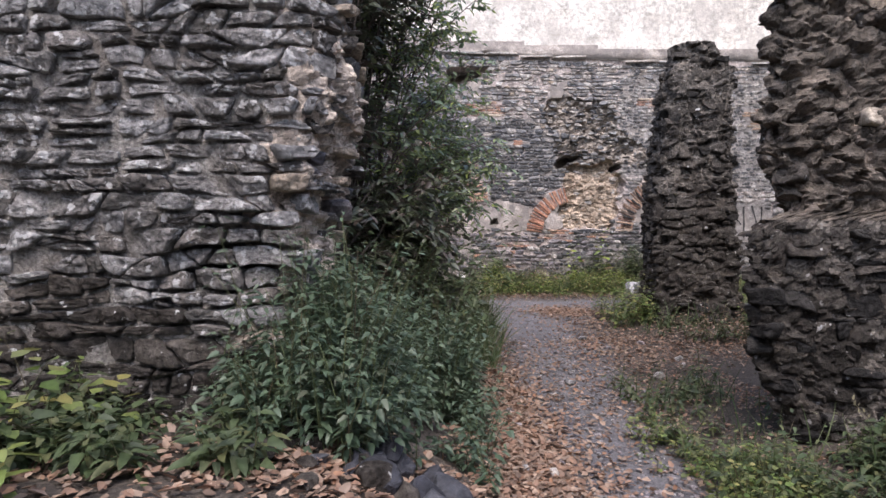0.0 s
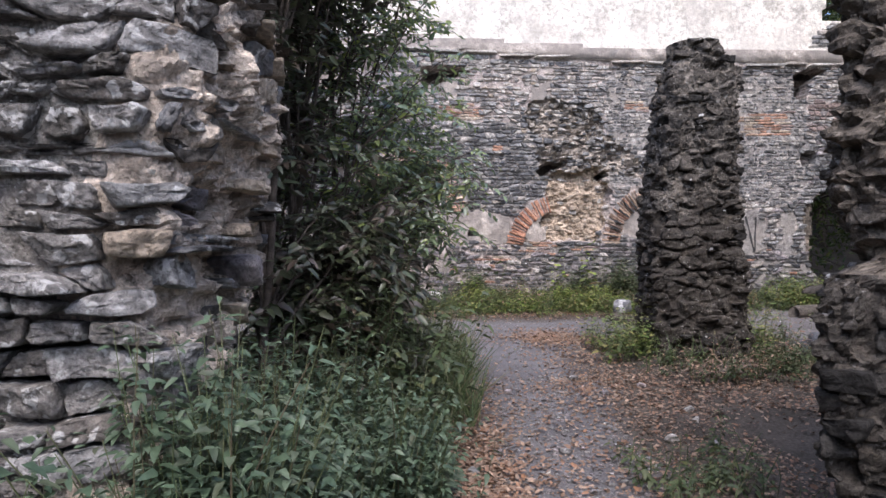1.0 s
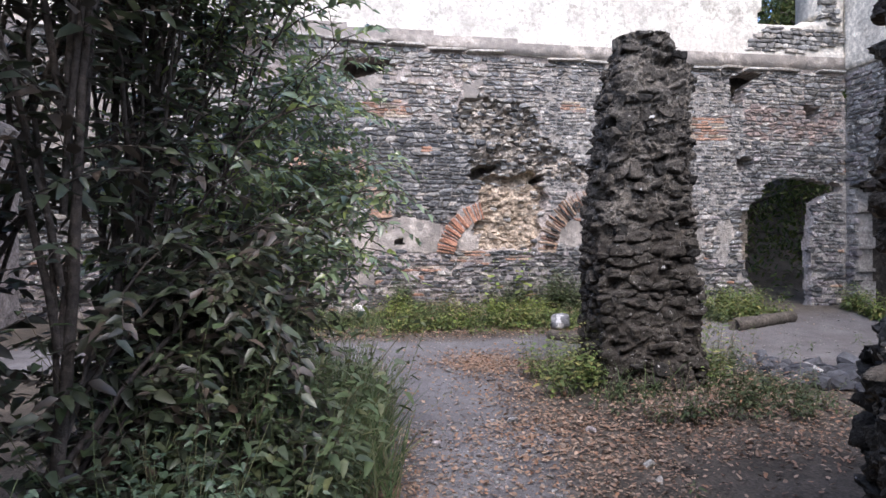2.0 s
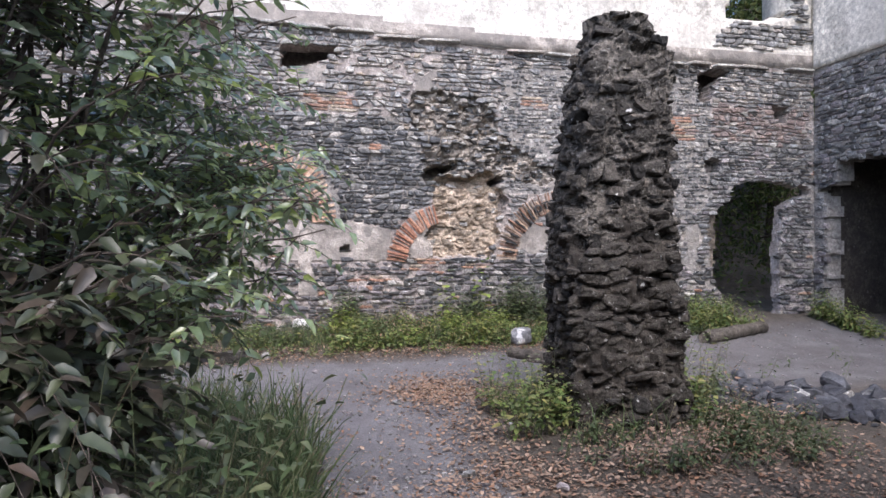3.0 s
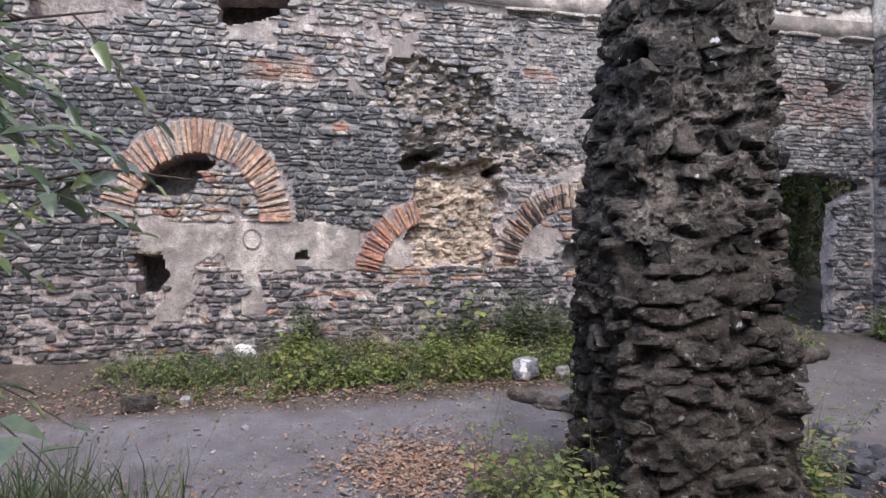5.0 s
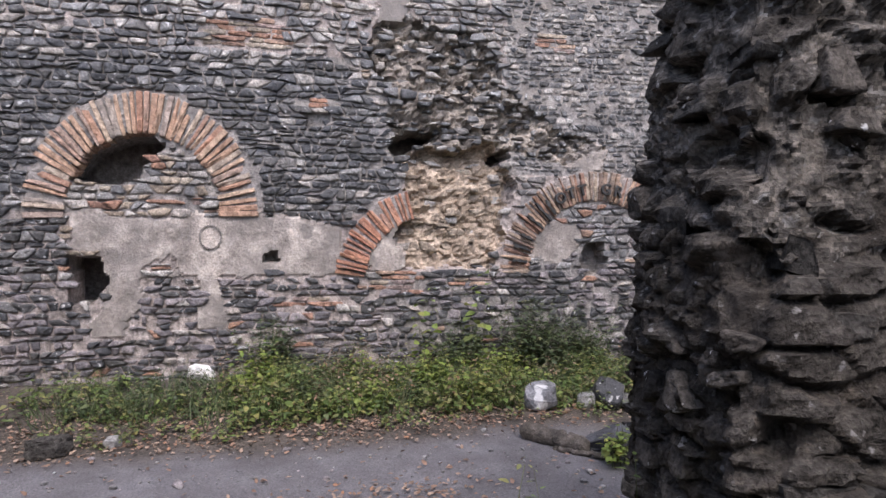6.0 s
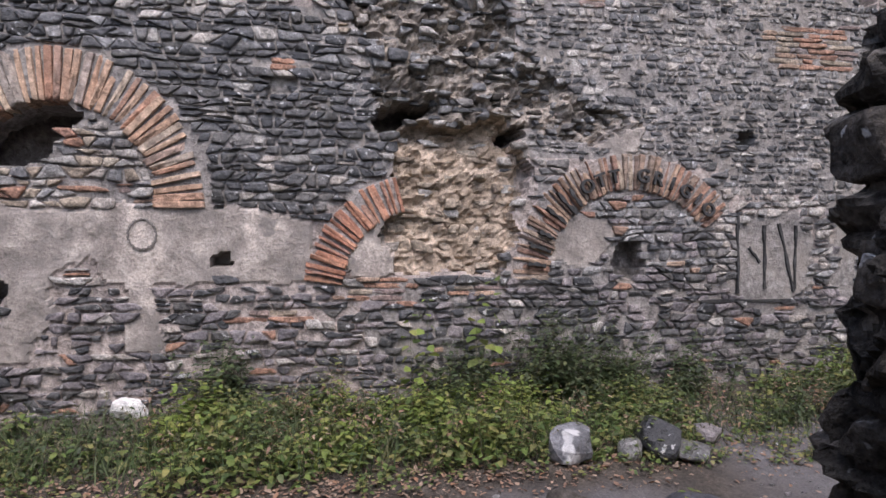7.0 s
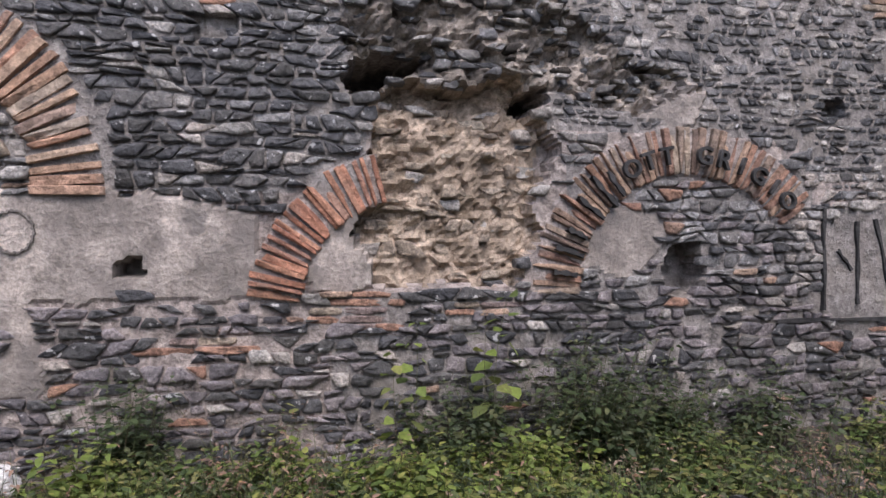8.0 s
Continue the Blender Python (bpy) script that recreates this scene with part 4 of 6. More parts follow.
slab(heap, np.stack([np.full(U4.shape, SIDE_X - 0.04), U4, V4], -1), np.stack([np.full(U4.shape, SIDE_X + 0.7), U4, V4], -1), np.ones((len(vs2) - 1, len(us) - 1), bool))
part("plaster_face", heap.mesh("plaster_face", [LIMEWASH], True), wall_east, "pale limewashed plaster above the ledge")


def side_kind(u, v):
    out = inside(*ragged(u, v, 61, 0.06), SIDE_OPEN) | (v > 4.72) | (u > 12.2)
    return np.where(out, -1, pick(r1, len(u), grey=42, dark=24, mauve=26, pale=8)), r1.uniform(0.012, 0.04, len(u))


def on_side(u, v):
    return np.stack([np.full(len(u), SIDE_X), u, v], -1), np.tile([-1.0, 0.0, 0.0], (len(u), 1)), np.tile([0.0, -1.0, 0.0], (len(u), 1))


set_stones(wall_east, courses(8.0, 12.3, 0.0, 4.8, (0.058, 0.10), (0.085, 0.225), r1, 0.014, 0.55, 0.06), on_side, side_kind, r1, (9.2, 11.9, 2.0), most=200, tilt=0.12, smooth=False)
# the passage behind the side opening, wall and ceiling coloured dark for its shade
heap = Heap()
pu, pv = np.meshgrid(np.arange(5.0, 12.9, 0.1), np.arange(-0.2, 3.6, 0.1))
pp = np.stack([np.zeros(pu.shape), pu, pv], -1)
slab(heap, np.stack([SIDE_X + 2.2 - 0.05 * rough_noise(pp, 2, 3, 4), pu, pv], -1), np.stack([np.full(pu.shape, SIDE_X + 2.6), pu, pv], -1), np.ones((pu.shape[0] - 1, pu.shape[1] - 1), bool))
passage = tagged(part("wall_passage", heap.mesh("wall_passage", [DARK_CORE], False)), "rubble wall inside the passage, coloured dark for its shade", "wall", kind="structure")
heap = Heap()
pu, pv = np.meshgrid(np.linspace(SIDE_X + 0.3, SIDE_X + 2.3, 12), np.arange(5.0, 12.9, 0.2))
pp = np.stack([pu, pv, np.zeros(pu.shape)], -1)
slab(heap, np.stack([pu, pv, 3.25 + 0.05 * rough_noise(pp, 2, 3, 8)], -1), np.stack([pu, pv, np.full(pu.shape, 3.6)], -1), np.ones((pu.shape[0] - 1, pu.shape[1] - 1), bool))
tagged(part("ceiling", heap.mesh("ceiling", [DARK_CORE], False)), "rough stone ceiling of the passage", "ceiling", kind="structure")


# plain unseen walls added behind and to the left to cut low sky light
def plain_wall(name, a, b, high, label):
    (x0, y0), (x1, y1) = a, b
    n = max(2, int(math.hypot(x1 - x0, y1 - y0) / 0.3))
    k, z = np.meshgrid(np.linspace(0, 1, n), np.arange(-0.4, high, 0.3))
    way = Vector((y1 - y0, x0 - x1)).normalized()
    p = np.stack([x0 + (x1 - x0) * k, y0 + (y1 - y0) * k, z], -1)
    off = np.array([way.x, way.y, 0])
    h = Heap()
    slab(h, p + off * (0.05 * rough_noise(p, 1.5, 3, 9))[..., None], p - off * 0.8, np.ones((k.shape[0] - 1, k.shape[1] - 1), bool))
    # passage ends take the dark tone that stands for the shade inside
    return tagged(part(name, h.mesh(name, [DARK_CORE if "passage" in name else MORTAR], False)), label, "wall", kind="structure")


plain_wall("wall_south", (-7.5, -5.0), (10.0, -5.0), 3.0, "unseen plain wall added behind the court to cut low sky light")
# both passage ends are unseen, added to keep light out
plain_wall("wall_passage_end", (11.9, 12.9), (9.5, 12.9), 3.6, "unseen end wall added to keep light out of the passage")
plain_wall("wall_passage_start", (9.5, 5.0), (11.9, 5.0), 3.6, "unseen near end wall added to keep light out of the passage")
plain_wall("wall_west", (-5.6, 13.0), (-5.6, -5.0), 5.0, "unseen plain wall added left of the court to cut low sky light")

# ---- free-standing masses of rubble: near walls and pillar ----
def outline(points, closed):
    """A function of arc length along a polyline."""
    pts = np.array(points + points[:1] if closed else points, float)
    at = np.concatenate([[0], np.cumsum(np.linalg.norm(np.diff(pts, axis=0), axis=1))])
    return at[-1], lambda s: np.stack([np.interp(s, at, pts[:, 0]), np.interp(s, at, pts[:, 1])], -1)


def tower(place, length, v0, v1, res, relief, wrap, top, s_at=None):
    """The grid of a mass: place(s, z) to plan points, pushed out by relief(p, s, z), drawn in at the top."""
    s = np.arange(0, length, res) if wrap else np.linspace(0, length, int(length / res) + 1)
    s = s if s_at is None else s_at
    z = np.arange(v0, v1 + res / 2, res)
    S, Z = np.meshgrid(s, z)
    P = np.concatenate([place(S, Z), Z[..., None]], -1)
    e = 0.02
    T = place((S + e) % length if wrap else np.minimum(S + e, length), Z) - place((S - e) % length if wrap else np.maximum(S - e, 0), Z)
    T /= np.linalg.norm(T, axis=-1)[..., None] + 1e-9
    N = np.stack([T[..., 1], -T[..., 0], np.zeros(S.shape)], -1)
    P = P + N * relief(P, S, Z)[..., None]
    P[..., 2] += 0.5 * res * vnoise(P, 8, 3)
    mid = P[-1].mean(0) + (0, 0, top)
    cap = np.stack([P[-1] * (1 - k) + mid * k + np.array([0, 0, 1.0]) * (top * 0.2 * math.sin(3 * k)) for k in (0.25, 0.5, 0.75, 1.0)])
    cap[..., 2] += 0.05 * rough_noise(cap, 6, 3, 2)
    return np.concatenate([P, cap])


def on_tower(place, length, relief, sink=0.0):
    def where(s, z):
        s = s % length
        p = np.concatenate([place(s, z), z[:, None]], -1)
        t = place((s + 0.05) % length, z) - place((s - 0.05) % length, z)
        t /= np.linalg.norm(t, axis=-1)[:, None] + 1e-9
        t = np.concatenate([t, np.zeros((len(s), 1))], -1)
        n = np.stack([t[:, 1], -t[:, 0], np.zeros(len(s))], -1)
        return p + n * (relief(p, s, z) - sink)[:, None], n, t
    return where


# pillar
PILLAR_Z = [0.0, 0.6, 1.4, 2.4, 3.0, 3.3, 3.45, 3.7]
PILLAR_L = [2.49, 2.51, 2.52, 2.62, 2.71, 2.77, 2.85, 2.92]
PILLAR_R = [3.54, 3.52, 3.52, 3.50, 3.52, 3.50, 3.36, 3.30]
PILLAR_F = [7.12, 7.22, 7.32, 7.38, 7.42, 7.48, 7.52, 7.56]
PILLAR_B = [8.27, 8.23, 8.22, 8.18, 8.1, 8.02, 7.96, 7.92]
length_p, base_p = outline([(0, 0.12), (0.1, 0.02), (0.5, -0.02), (0.9, 0.03), (1.0, 0.15), (1.02, 0.6), (0.97, 0.95), (0.5, 1.02), (0.06, 0.97), (-0.02, 0.6)], True)


def pillar_plan(s, z):
    q = base_p(s)
    l, r, f, b = (np.interp(z, PILLAR_Z, w) for w in (PILLAR_L, PILLAR_R, PILLAR_F, PILLAR_B))
    return np.stack([l + (r - l) * q[..., 0], f + (b - f) * q[..., 1]], -1)


def pillar_hollow(p, z):
    """The undercut in the pillar's side towards the path."""
    low = np.interp(z, [0.0, 0.15, 0.35, 1.0, 1.32, 1.42], [0.0, 0.2, 0.8, 1.0, 0.8, 0.0])
    return -0.09 * low * step(2.95, 2.75, p[..., 0]) * step(7.38, 7.5, p[..., 1]) * step(8.15, 8.0, p[..., 1])


def pillar_relief(p, s, z):
    return pillar_hollow(p, z) + 0.07 * rough_noise(p, 2.8, 3, 40) + 0.085 * rubble(p, 40, (5.4, 5.4, 9.6), 0.42)[0] - 0.03


heap = Heap()
P = tower(pillar_plan, length_p, 0.0, 3.6, 0.015, pillar_relief, True, 0.05)
shell(heap, P, wrap=True)
rock = rubble(P[:-1], 40, (5.4, 5.4, 9.6), 0.42)[1]
# top lighter with lichen; sky light from above is put into its tone
lit_top = P[:-1, :, 2] + 0.5 * rough_noise(P[:-1], 2.2, 3, 41) > 1.75
heap.mats[-1] = np.where(lit_top, np.where(rock, 3, 2), np.where(rock, 1, 0)).ravel()
pillar = tagged(part("stone_pillar", heap.mesh("stone_pillar", [DARK_CORE, BLACK_ROCK, LIT_CORE, LIT_ROCK], ~rock.ravel())), "tall tapering remnant of a dark rubble wall standing alone like a pillar", "pillar")
r3 = np.random.default_rng(33)


def pillar_kind(u, v):
    kind = pick(r3, len(u), black=25, umber=75)
    return np.where(r3.random(len(u)) < 0.85, -1, kind), r3.uniform(-0.01, 0.05, len(u))


set_stones(pillar, courses(0, length_p * 0.97, 0.15, 3.6, (0.05, 0.12), (0.08, 0.19), r3, 0.012, 0.6, 0.1, 14), on_tower(pillar_plan, length_p, lambda p, s, z: 0.07 * rough_noise(p, 2.8, 3, 40) + pillar_hollow(p, z), 0.01), pillar_kind, r3, (2.6, 7.4, 1.6), tilt=0.2, deep=0.09, fine=True, smooth=False)

# left near wall: a coursed face and a broken end
END_Z = [0.0, 0.6, 1.0, 1.3, 1.7, 2.0, 2.3, 3.6]
END_X = [-0.62, -0.58, -0.54, -0.50, -0.38, -0.39, -0.48, -0.46]
length_l, base_l = outline([(-5.0, 2.45), (-0.16, 2.45), (-0.08, 2.50), (-0.03, 2.65), (0.0, 3.0), (-0.06, 3.2), (-0.2, 3.28), (-5.0, 3.30)], False)
FACE_END = 4.80


def left_plan(s, z):
    q = base_l(s)
    shift = np.interp(z, END_Z, END_X)
    return np.stack([q[..., 0] + shift * step(-1.6, -0.3, q[..., 0]) + (-0.5) * (1 - step(-1.6, -0.3, q[..., 0])), q[..., 1]], -1)


def left_relief(p, s, z):
    broken = step(FACE_END - 0.15, FACE_END + 0.2, s + 0.15 * rough_noise(p, 2.5, 2, 3)) * step(FACE_END + 1.6, FACE_END + 1.0, s)
    pit = 0.20 * np.exp(-((s - FACE_END + 0.12) / 0.22) ** 2 - ((z - 1.02) / 0.13) ** 2)
    return (0.008 + 0.011 * rough_noise(p, 9, 2, 3) + 0.009 * rough_noise(p, 26, 3, 6)) * (1 - broken) + broken * (0.06 * rough_noise(p, 3.0, 3, 17) + 0.075 * rubble(p, 17, (5.6, 5.6, 9.5), 0.45)[0] + 0.028 * rubble(p, 19, (12.0, 12.0, 19.0), 0.4)[0] - 0.03) - pit


heap = Heap()
s_mid = np.concatenate([np.arange(0, 1.6, 0.06), np.arange(1.6, FACE_END - 0.4, 0.018), np.arange(FACE_END - 0.4, FACE_END + 0.95, 0.0095), np.arange(FACE_END + 0.95, length_l, 0.06), [length_l]])
P = tower(left_plan, length_l, 0.0, 3.5, 0.012, left_relief, False, 0.1, s_mid)
patches = np.zeros((P.shape[0] - 1, P.shape[1] - 1), int)
broken_cells = np.where(rubble(P[:-1, :-1], 17, (5.6, 5.6, 9.5), 0.45)[1] & rubble(P[:-1, :-1], 19, (12.0, 12.0, 19.0), 0.4)[1], 2, 1)
end = (s_mid[:-1] > FACE_END - 0.08) & (s_mid[:-1] < FACE_END + 1.1)
patches[:, end] = broken_cells[:, end]
shell(heap, P)
heap.mats[-1] = patches.ravel()
near_mesh = heap.mesh("wall_near", [MORTAR_NEAR, CORE, CORE_ROCK], True)
near_mesh.polygons.foreach_set("use_smooth", patches.ravel() == 0)
wall_left = tagged(part("wall_near", near_mesh), "lichen-spotted rubble wall in uneven courses with a broken end", "wall", kind="structure")
r4 = np.random.default_rng(44)


def left_kind(u, v):
    n = len(u)
    core = u > FACE_END + 0.06 + 0.07 * np.sin(v * 7) + 0.05 * np.sin(v * 23)
    # lowest courses in umber: damp and shade at the foot put into colour
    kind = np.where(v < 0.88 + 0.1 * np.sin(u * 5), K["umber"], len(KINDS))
    kind = np.where(core & (r4.random(n) < 0.7), pick(r4, n, ochre=40, umber=10, grey=32, mauve=18), kind)
    proud = np.where(core, r4.uniform(-0.01, 0.07, n), r4.uniform(0.014, 0.055, n))
    out = (r4.random(n) < np.where(core, 0.5, 0.03)) | (u > FACE_END + 0.8)
    return np.where(out, -1, kind), proud


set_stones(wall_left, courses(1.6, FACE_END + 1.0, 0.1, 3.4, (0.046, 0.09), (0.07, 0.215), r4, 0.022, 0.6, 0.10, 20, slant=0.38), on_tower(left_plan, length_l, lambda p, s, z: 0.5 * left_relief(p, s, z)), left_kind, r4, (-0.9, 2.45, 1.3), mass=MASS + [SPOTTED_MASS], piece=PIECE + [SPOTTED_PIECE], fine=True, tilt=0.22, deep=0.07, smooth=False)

# right near wall: a dark lower block with a thinner eroded wall on it
RIGHT_Z = [0.09, 0.29, 0.52, 0.64, 0.93, 1.21, 1.25, 1.3, 1.42, 1.51, 1.65, 1.8, 2.02, 2.23, 2.39, 3.6]
RIGHT_X = [1.72, 1.67, 1.56, 1.54, 1.52, 1.54, 1.59, 1.77, 1.76, 1.66, 1.6, 1.62, 1.67, 1.7, 1.66, 1.67]
length_r, base_r = outline([(0.70, 0.85), (0.48, 0.55), (0.25, 0.28), (0.06, 0.06), (0.12, -0.04), (0.6, -0.12), (4.0, -0.3), (4.1, 0.5), (3.6, 0.75), (0.9, 0.9)], True)


def right_plan(s, z):
    q = base_r(s)
    return np.stack([q[..., 0] + np.interp(z, RIGHT_Z, RIGHT_X), q[..., 1] + 3.22 + 0.06 * step(1.2, 1.36, z)], -1)


def right_relief(p, s, z):
    up = step(1.23, 1.36, z)
    return (0.02 + 0.02 * up) * rough_noise(p, 3.5, 3, 27) + (0.04 + 0.045 * up) * rubble(p, 27, (6.5, 6.5, 10.0))[0] + 0.035 * rubble(p, 29, (11.0, 11.0, 15.0))[0] - 0.03


heap = Heap()
P = tower(right_plan, length_r, 0.0, 3.3, 0.016, right_relief, True, 0.1)
shell(heap, P, wrap=True)
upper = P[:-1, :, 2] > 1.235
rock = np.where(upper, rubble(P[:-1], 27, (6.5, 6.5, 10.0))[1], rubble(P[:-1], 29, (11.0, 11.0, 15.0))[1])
# front face lighter than the side: its light put into colour, with lichen
lit_front = P[:-1, :, 0] + 0.35 * rough_noise(P[:-1], 2.5, 3, 28) > 1.95
heap.mats[-1] = np.where(upper, np.where(rock, 3, 1), np.where(lit_front, np.where(rock, 5, 4), np.where(rock, 2, 0))).ravel()
wall_right = tagged(part("wall_broken", heap.mesh("wall_broken", [DARK_CORE, WORN_CORE, BLACK_ROCK, BROWN_ROCK, LIT_CORE, LIT_ROCK], False)), "broken rubble wall, dark and coursed below, eroded to its core above", "wall", kind="structure")
r5 = np.random.default_rng(55)


def right_kind(u, v):
    n = len(u)
    upper = v > 1.25
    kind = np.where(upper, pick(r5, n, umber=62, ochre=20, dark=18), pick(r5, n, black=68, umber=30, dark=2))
    out = r5.random(n) < np.where(upper, 0.88, 0.66)
    return np.where(out, -1, kind), r5.uniform(-0.01, 0.045, n)


set_stones(wall_right, courses(0.0, 2.6, 0.1, 3.2, (0.05, 0.105), (0.07, 0.19), r5, 0.012, 0.6, 0.1, 20), on_tower(right_plan, length_r, lambda p, s, z: 0.02 * rough_noise(p, 3.5, 3, 27), 0.01), right_kind, r5, (1.8, 3.5, 1.3), most=250, fine=True, tilt=0.32, deep=0.09)


# ---- plants ----
def leaf_shape(width=0.42, fold=0.10, droop=0.18, fat=0.42):
    """A pointed leaf one metre long along x, folded at its rib and drooping."""
    x = np.array([0, fat * 0.55, fat * 0.55, fat * 0.55, 0.72, 0.72, 0.72, 1.0])
    y = np.array([0, 0, 0.95, -0.95, 0, 0.62, -0.62, 0]) * width / 2
    z = np.array([0, 0, 1, 1, 0, 0.7, 0.7, 0]) * fold - droop * x ** 2
    f = np.array([[0, 1, 2], [0, 3, 1], [1, 4, 5], [1, 5, 2], [1, 3, 6], [1, 6, 4], [4, 7, 5], [4, 6, 7]])
    return np.stack([x, y, z], -1), f


LEAF = leaf_shape(0.44)
OVATE = leaf_shape(0.58, 0.06, 0.12, 0.5)
NETTLE = leaf_shape(0.50, 0.08, 0.34, 0.42)
ROUND = leaf_shape(0.85, 0.07, 0.1, 0.6)
BLADE = (np.array([(0, -0.5, 0), (0, 0.5, 0), (0.4, -0.4, 0.02), (0.4, 0.4, 0.02), (0.75, -0.22, -0.06), (0.75, 0.22, -0.06), (1, 0, -0.22)], float) * (1, 0.03, 1), np.array([[0, 2, 1], [1, 2, 3], [2, 4, 3], [3, 4, 5], [4, 6, 5]]))


def turns_for(ways, sizes, r, flat=0.5, face=(0.0, 0.0, 1.0)):
    """Matrices that lay leaves along ways, more or less face up."""
    ways = ways / (np.linalg.norm(ways, axis=1)[:, None] + 1e-9)
    up = np.array(face) + r.normal(size=ways.shape) * flat
    side = np.cross(up, ways)
    side /= np.linalg.norm(side, axis=1)[:, None] + 1e-9
    up = np.cross(ways, side)
    return np.stack([ways, side, up], -1) * sizes[:, None, None]


LONG = leaf_shape(0.46, 0.08, 0.2, 0.45)


def boughs(name, place, label, lines, leaf_mat, r, size, twigs, twig, per, bounds, thick=0.012):
    """A shrub of arching boughs: lines are (base, crown point, tip) triples. Twigs leave each bough past its foot
    and carry leaves in two ranks; bounds(p): which leaves stay."""
    wood, leaves = Heap(), Heap()
    pos, ways, sizes = [], [], []
    for base, over, tip in lines:
        base, over, tip = (np.array(q, float) for q in (base, over, tip))
        k = np.linspace(0, 1, 12)[:, None]
        line = base * (1 - k) ** 2 + 2 * over * k * (1 - k) + tip * k ** 2 + np.cumsum(r.normal(size=(12, 3)) * 0.016, 0) * np.sqrt(k)
        foot = base[2] < float(grounded(base[0], base[1])) + 0.02
        tube(wood, line, (1.4 if foot else 0.55) * thick * r.uniform(0.7, 1.3) * (1 - 0.85 * k[:, 0]) + 0.002, 7)
        for i in range(twigs):
            t = (0.45 if foot else 0.2) + (0.55 if foot else 0.8) * (i + r.random()) / twigs
            at = np.array([np.interp(t, k[:, 0], line[:, q]) for q in range(3)])
            ahead = np.array([np.interp(min(1.0, t + 0.08), k[:, 0], line[:, q]) for q in range(3)]) - at
            way = ahead / (np.linalg.norm(ahead) + 1e-6) * 0.5 + r.normal(size=3) * (0.8, 0.8, 0.35)
            way /= np.linalg.norm(way)
            n = twig * r.uniform(0.5, 1.3)
            kk = np.linspace(0, 1, 6)[:, None]
            tw = at + way * n * kk + np.array([0, 0, -0.3 * n]) * kk ** 2
            if not bounds(tw[3:4])[0]:
                continue
            tube(wood, tw, np.linspace(0.0032, 0.001, 6), 4)
            m = max(4, int(per * r.uniform(0.7, 1.3)))
            q = np.linspace(0.12, 1.0, m)
            side = np.cross(way, (0, 0, 1.0)) + 1e-6
            side = side / np.linalg.norm(side) * np.where(np.arange(m) % 2, 1.0, -1.0)[:, None]
            pos.append(np.stack([np.interp(q, kk[:, 0], tw[:, c]) for c in range(3)], -1))
            ways.append(way * 0.75 + side * 0.8 + np.array([0, 0, -0.35]) + r.normal(size=(m, 3)) * 0.28)
            sizes.append(r.uniform(*size, m) * (1.0 - 0.35 * q ** 3))
    pos, ways, sizes = np.concatenate(pos), np.concatenate(ways), np.concatenate(sizes)
    ok = bounds(pos)
    leaves.scatter(LONG, pos[ok], turns_for(ways[ok], sizes[ok], r, 0.4, (0.15, -0.2, 0.9)))
    top = thing(name, place, label, "shrub")
    part("stem", wood.mesh("stem", [TWIG]), top)
    tagged(part("crown", leaves.mesh("crown", [leaf_mat]), top), kind="stuff")
    return top


r6 = np.random.default_rng(66)


def clumped(clumps, n, reach, trunks=0):
    """Boughs that branch from a few leaning trunks; reach: the tip for a trunk's foot."""
    leans = [(r6.normal() * 0.08, r6.normal() * 0.06) for _ in clumps]
    res = []
    for (x, y), (a, b) in zip(clumps, leans):
        z = float(grounded(x, y)) - 0.05
        for k in range(trunks):
            res.append(((x + 0.06 * k, y, z), (x + a + 0.1 * k, y + b, z + 1.3), (x + 3 * a + r6.normal() * 0.25, y + 3 * b, z + 3.4 - 0.5 * k)))
    for i in range(n):
        (cx, cy), (a, b) = clumps[i % len(clumps)], leans[i % len(clumps)]
        tx, ty, tz = reach(cx, cy)
        rise = r6.uniform(0.2, 0.62) * tz
        bx, by = cx + a * rise, cy + b * rise
        res.append(((bx, by, float(grounded(bx, by)) + rise), (bx * 0.6 + tx * 0.4, by * 0.6 + ty * 0.4, tz * 0.8 + rise * 0.2 + 0.2), (tx, ty, tz)))
    return res


# the first shrub's leaves are dark, with its inner shade put into them
lines = clumped([(-0.75, 4.1), (-1.3, 4.6), (-1.9, 4.0), (-0.8, 4.9), (-2.2, 4.8)], 54, lambda x, y: (min(x + r6.normal() * 0.65, -0.15), max(y + r6.normal() * 0.6, 3.8), r6.uniform(1.1, 4.9)), 1)
lines += clumped([(-0.75, 4.1), (-0.8, 4.9)], 44, lambda x, y: (r6.uniform(-0.5, 0.16), r6.uniform(4.4, 5.3), r6.uniform(0.6, 1.55)))
lines += clumped([(-1.3, 4.6), (-0.8, 4.9)], 24, lambda x, y: (r6.uniform(-1.5, 0.1), r6.uniform(4.4, 6.2), r6.uniform(3.2, 5.2)))
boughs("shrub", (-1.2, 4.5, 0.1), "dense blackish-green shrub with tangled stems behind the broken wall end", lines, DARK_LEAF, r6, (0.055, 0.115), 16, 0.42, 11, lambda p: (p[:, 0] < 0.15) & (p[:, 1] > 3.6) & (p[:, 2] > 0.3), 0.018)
lines = clumped([(-0.7, 5.0), (-1.1, 5.5), (-0.6, 5.5)], 50, lambda x, y: (tx := r6.uniform(-0.9, 0.45), r6.uniform(4.8, 6.0), r6.uniform(0.9 + 0.5 * max(0.0, tx + 0.3), 4.4 - 1.0 * max(0.0, tx))), 1)
lines += clumped([(-0.6, 5.5), (-0.7, 6.1)], 34, lambda x, y: (r6.uniform(0.0, 0.62), r6.uniform(5.3, 6.6), r6.uniform(1.45, 2.7)))
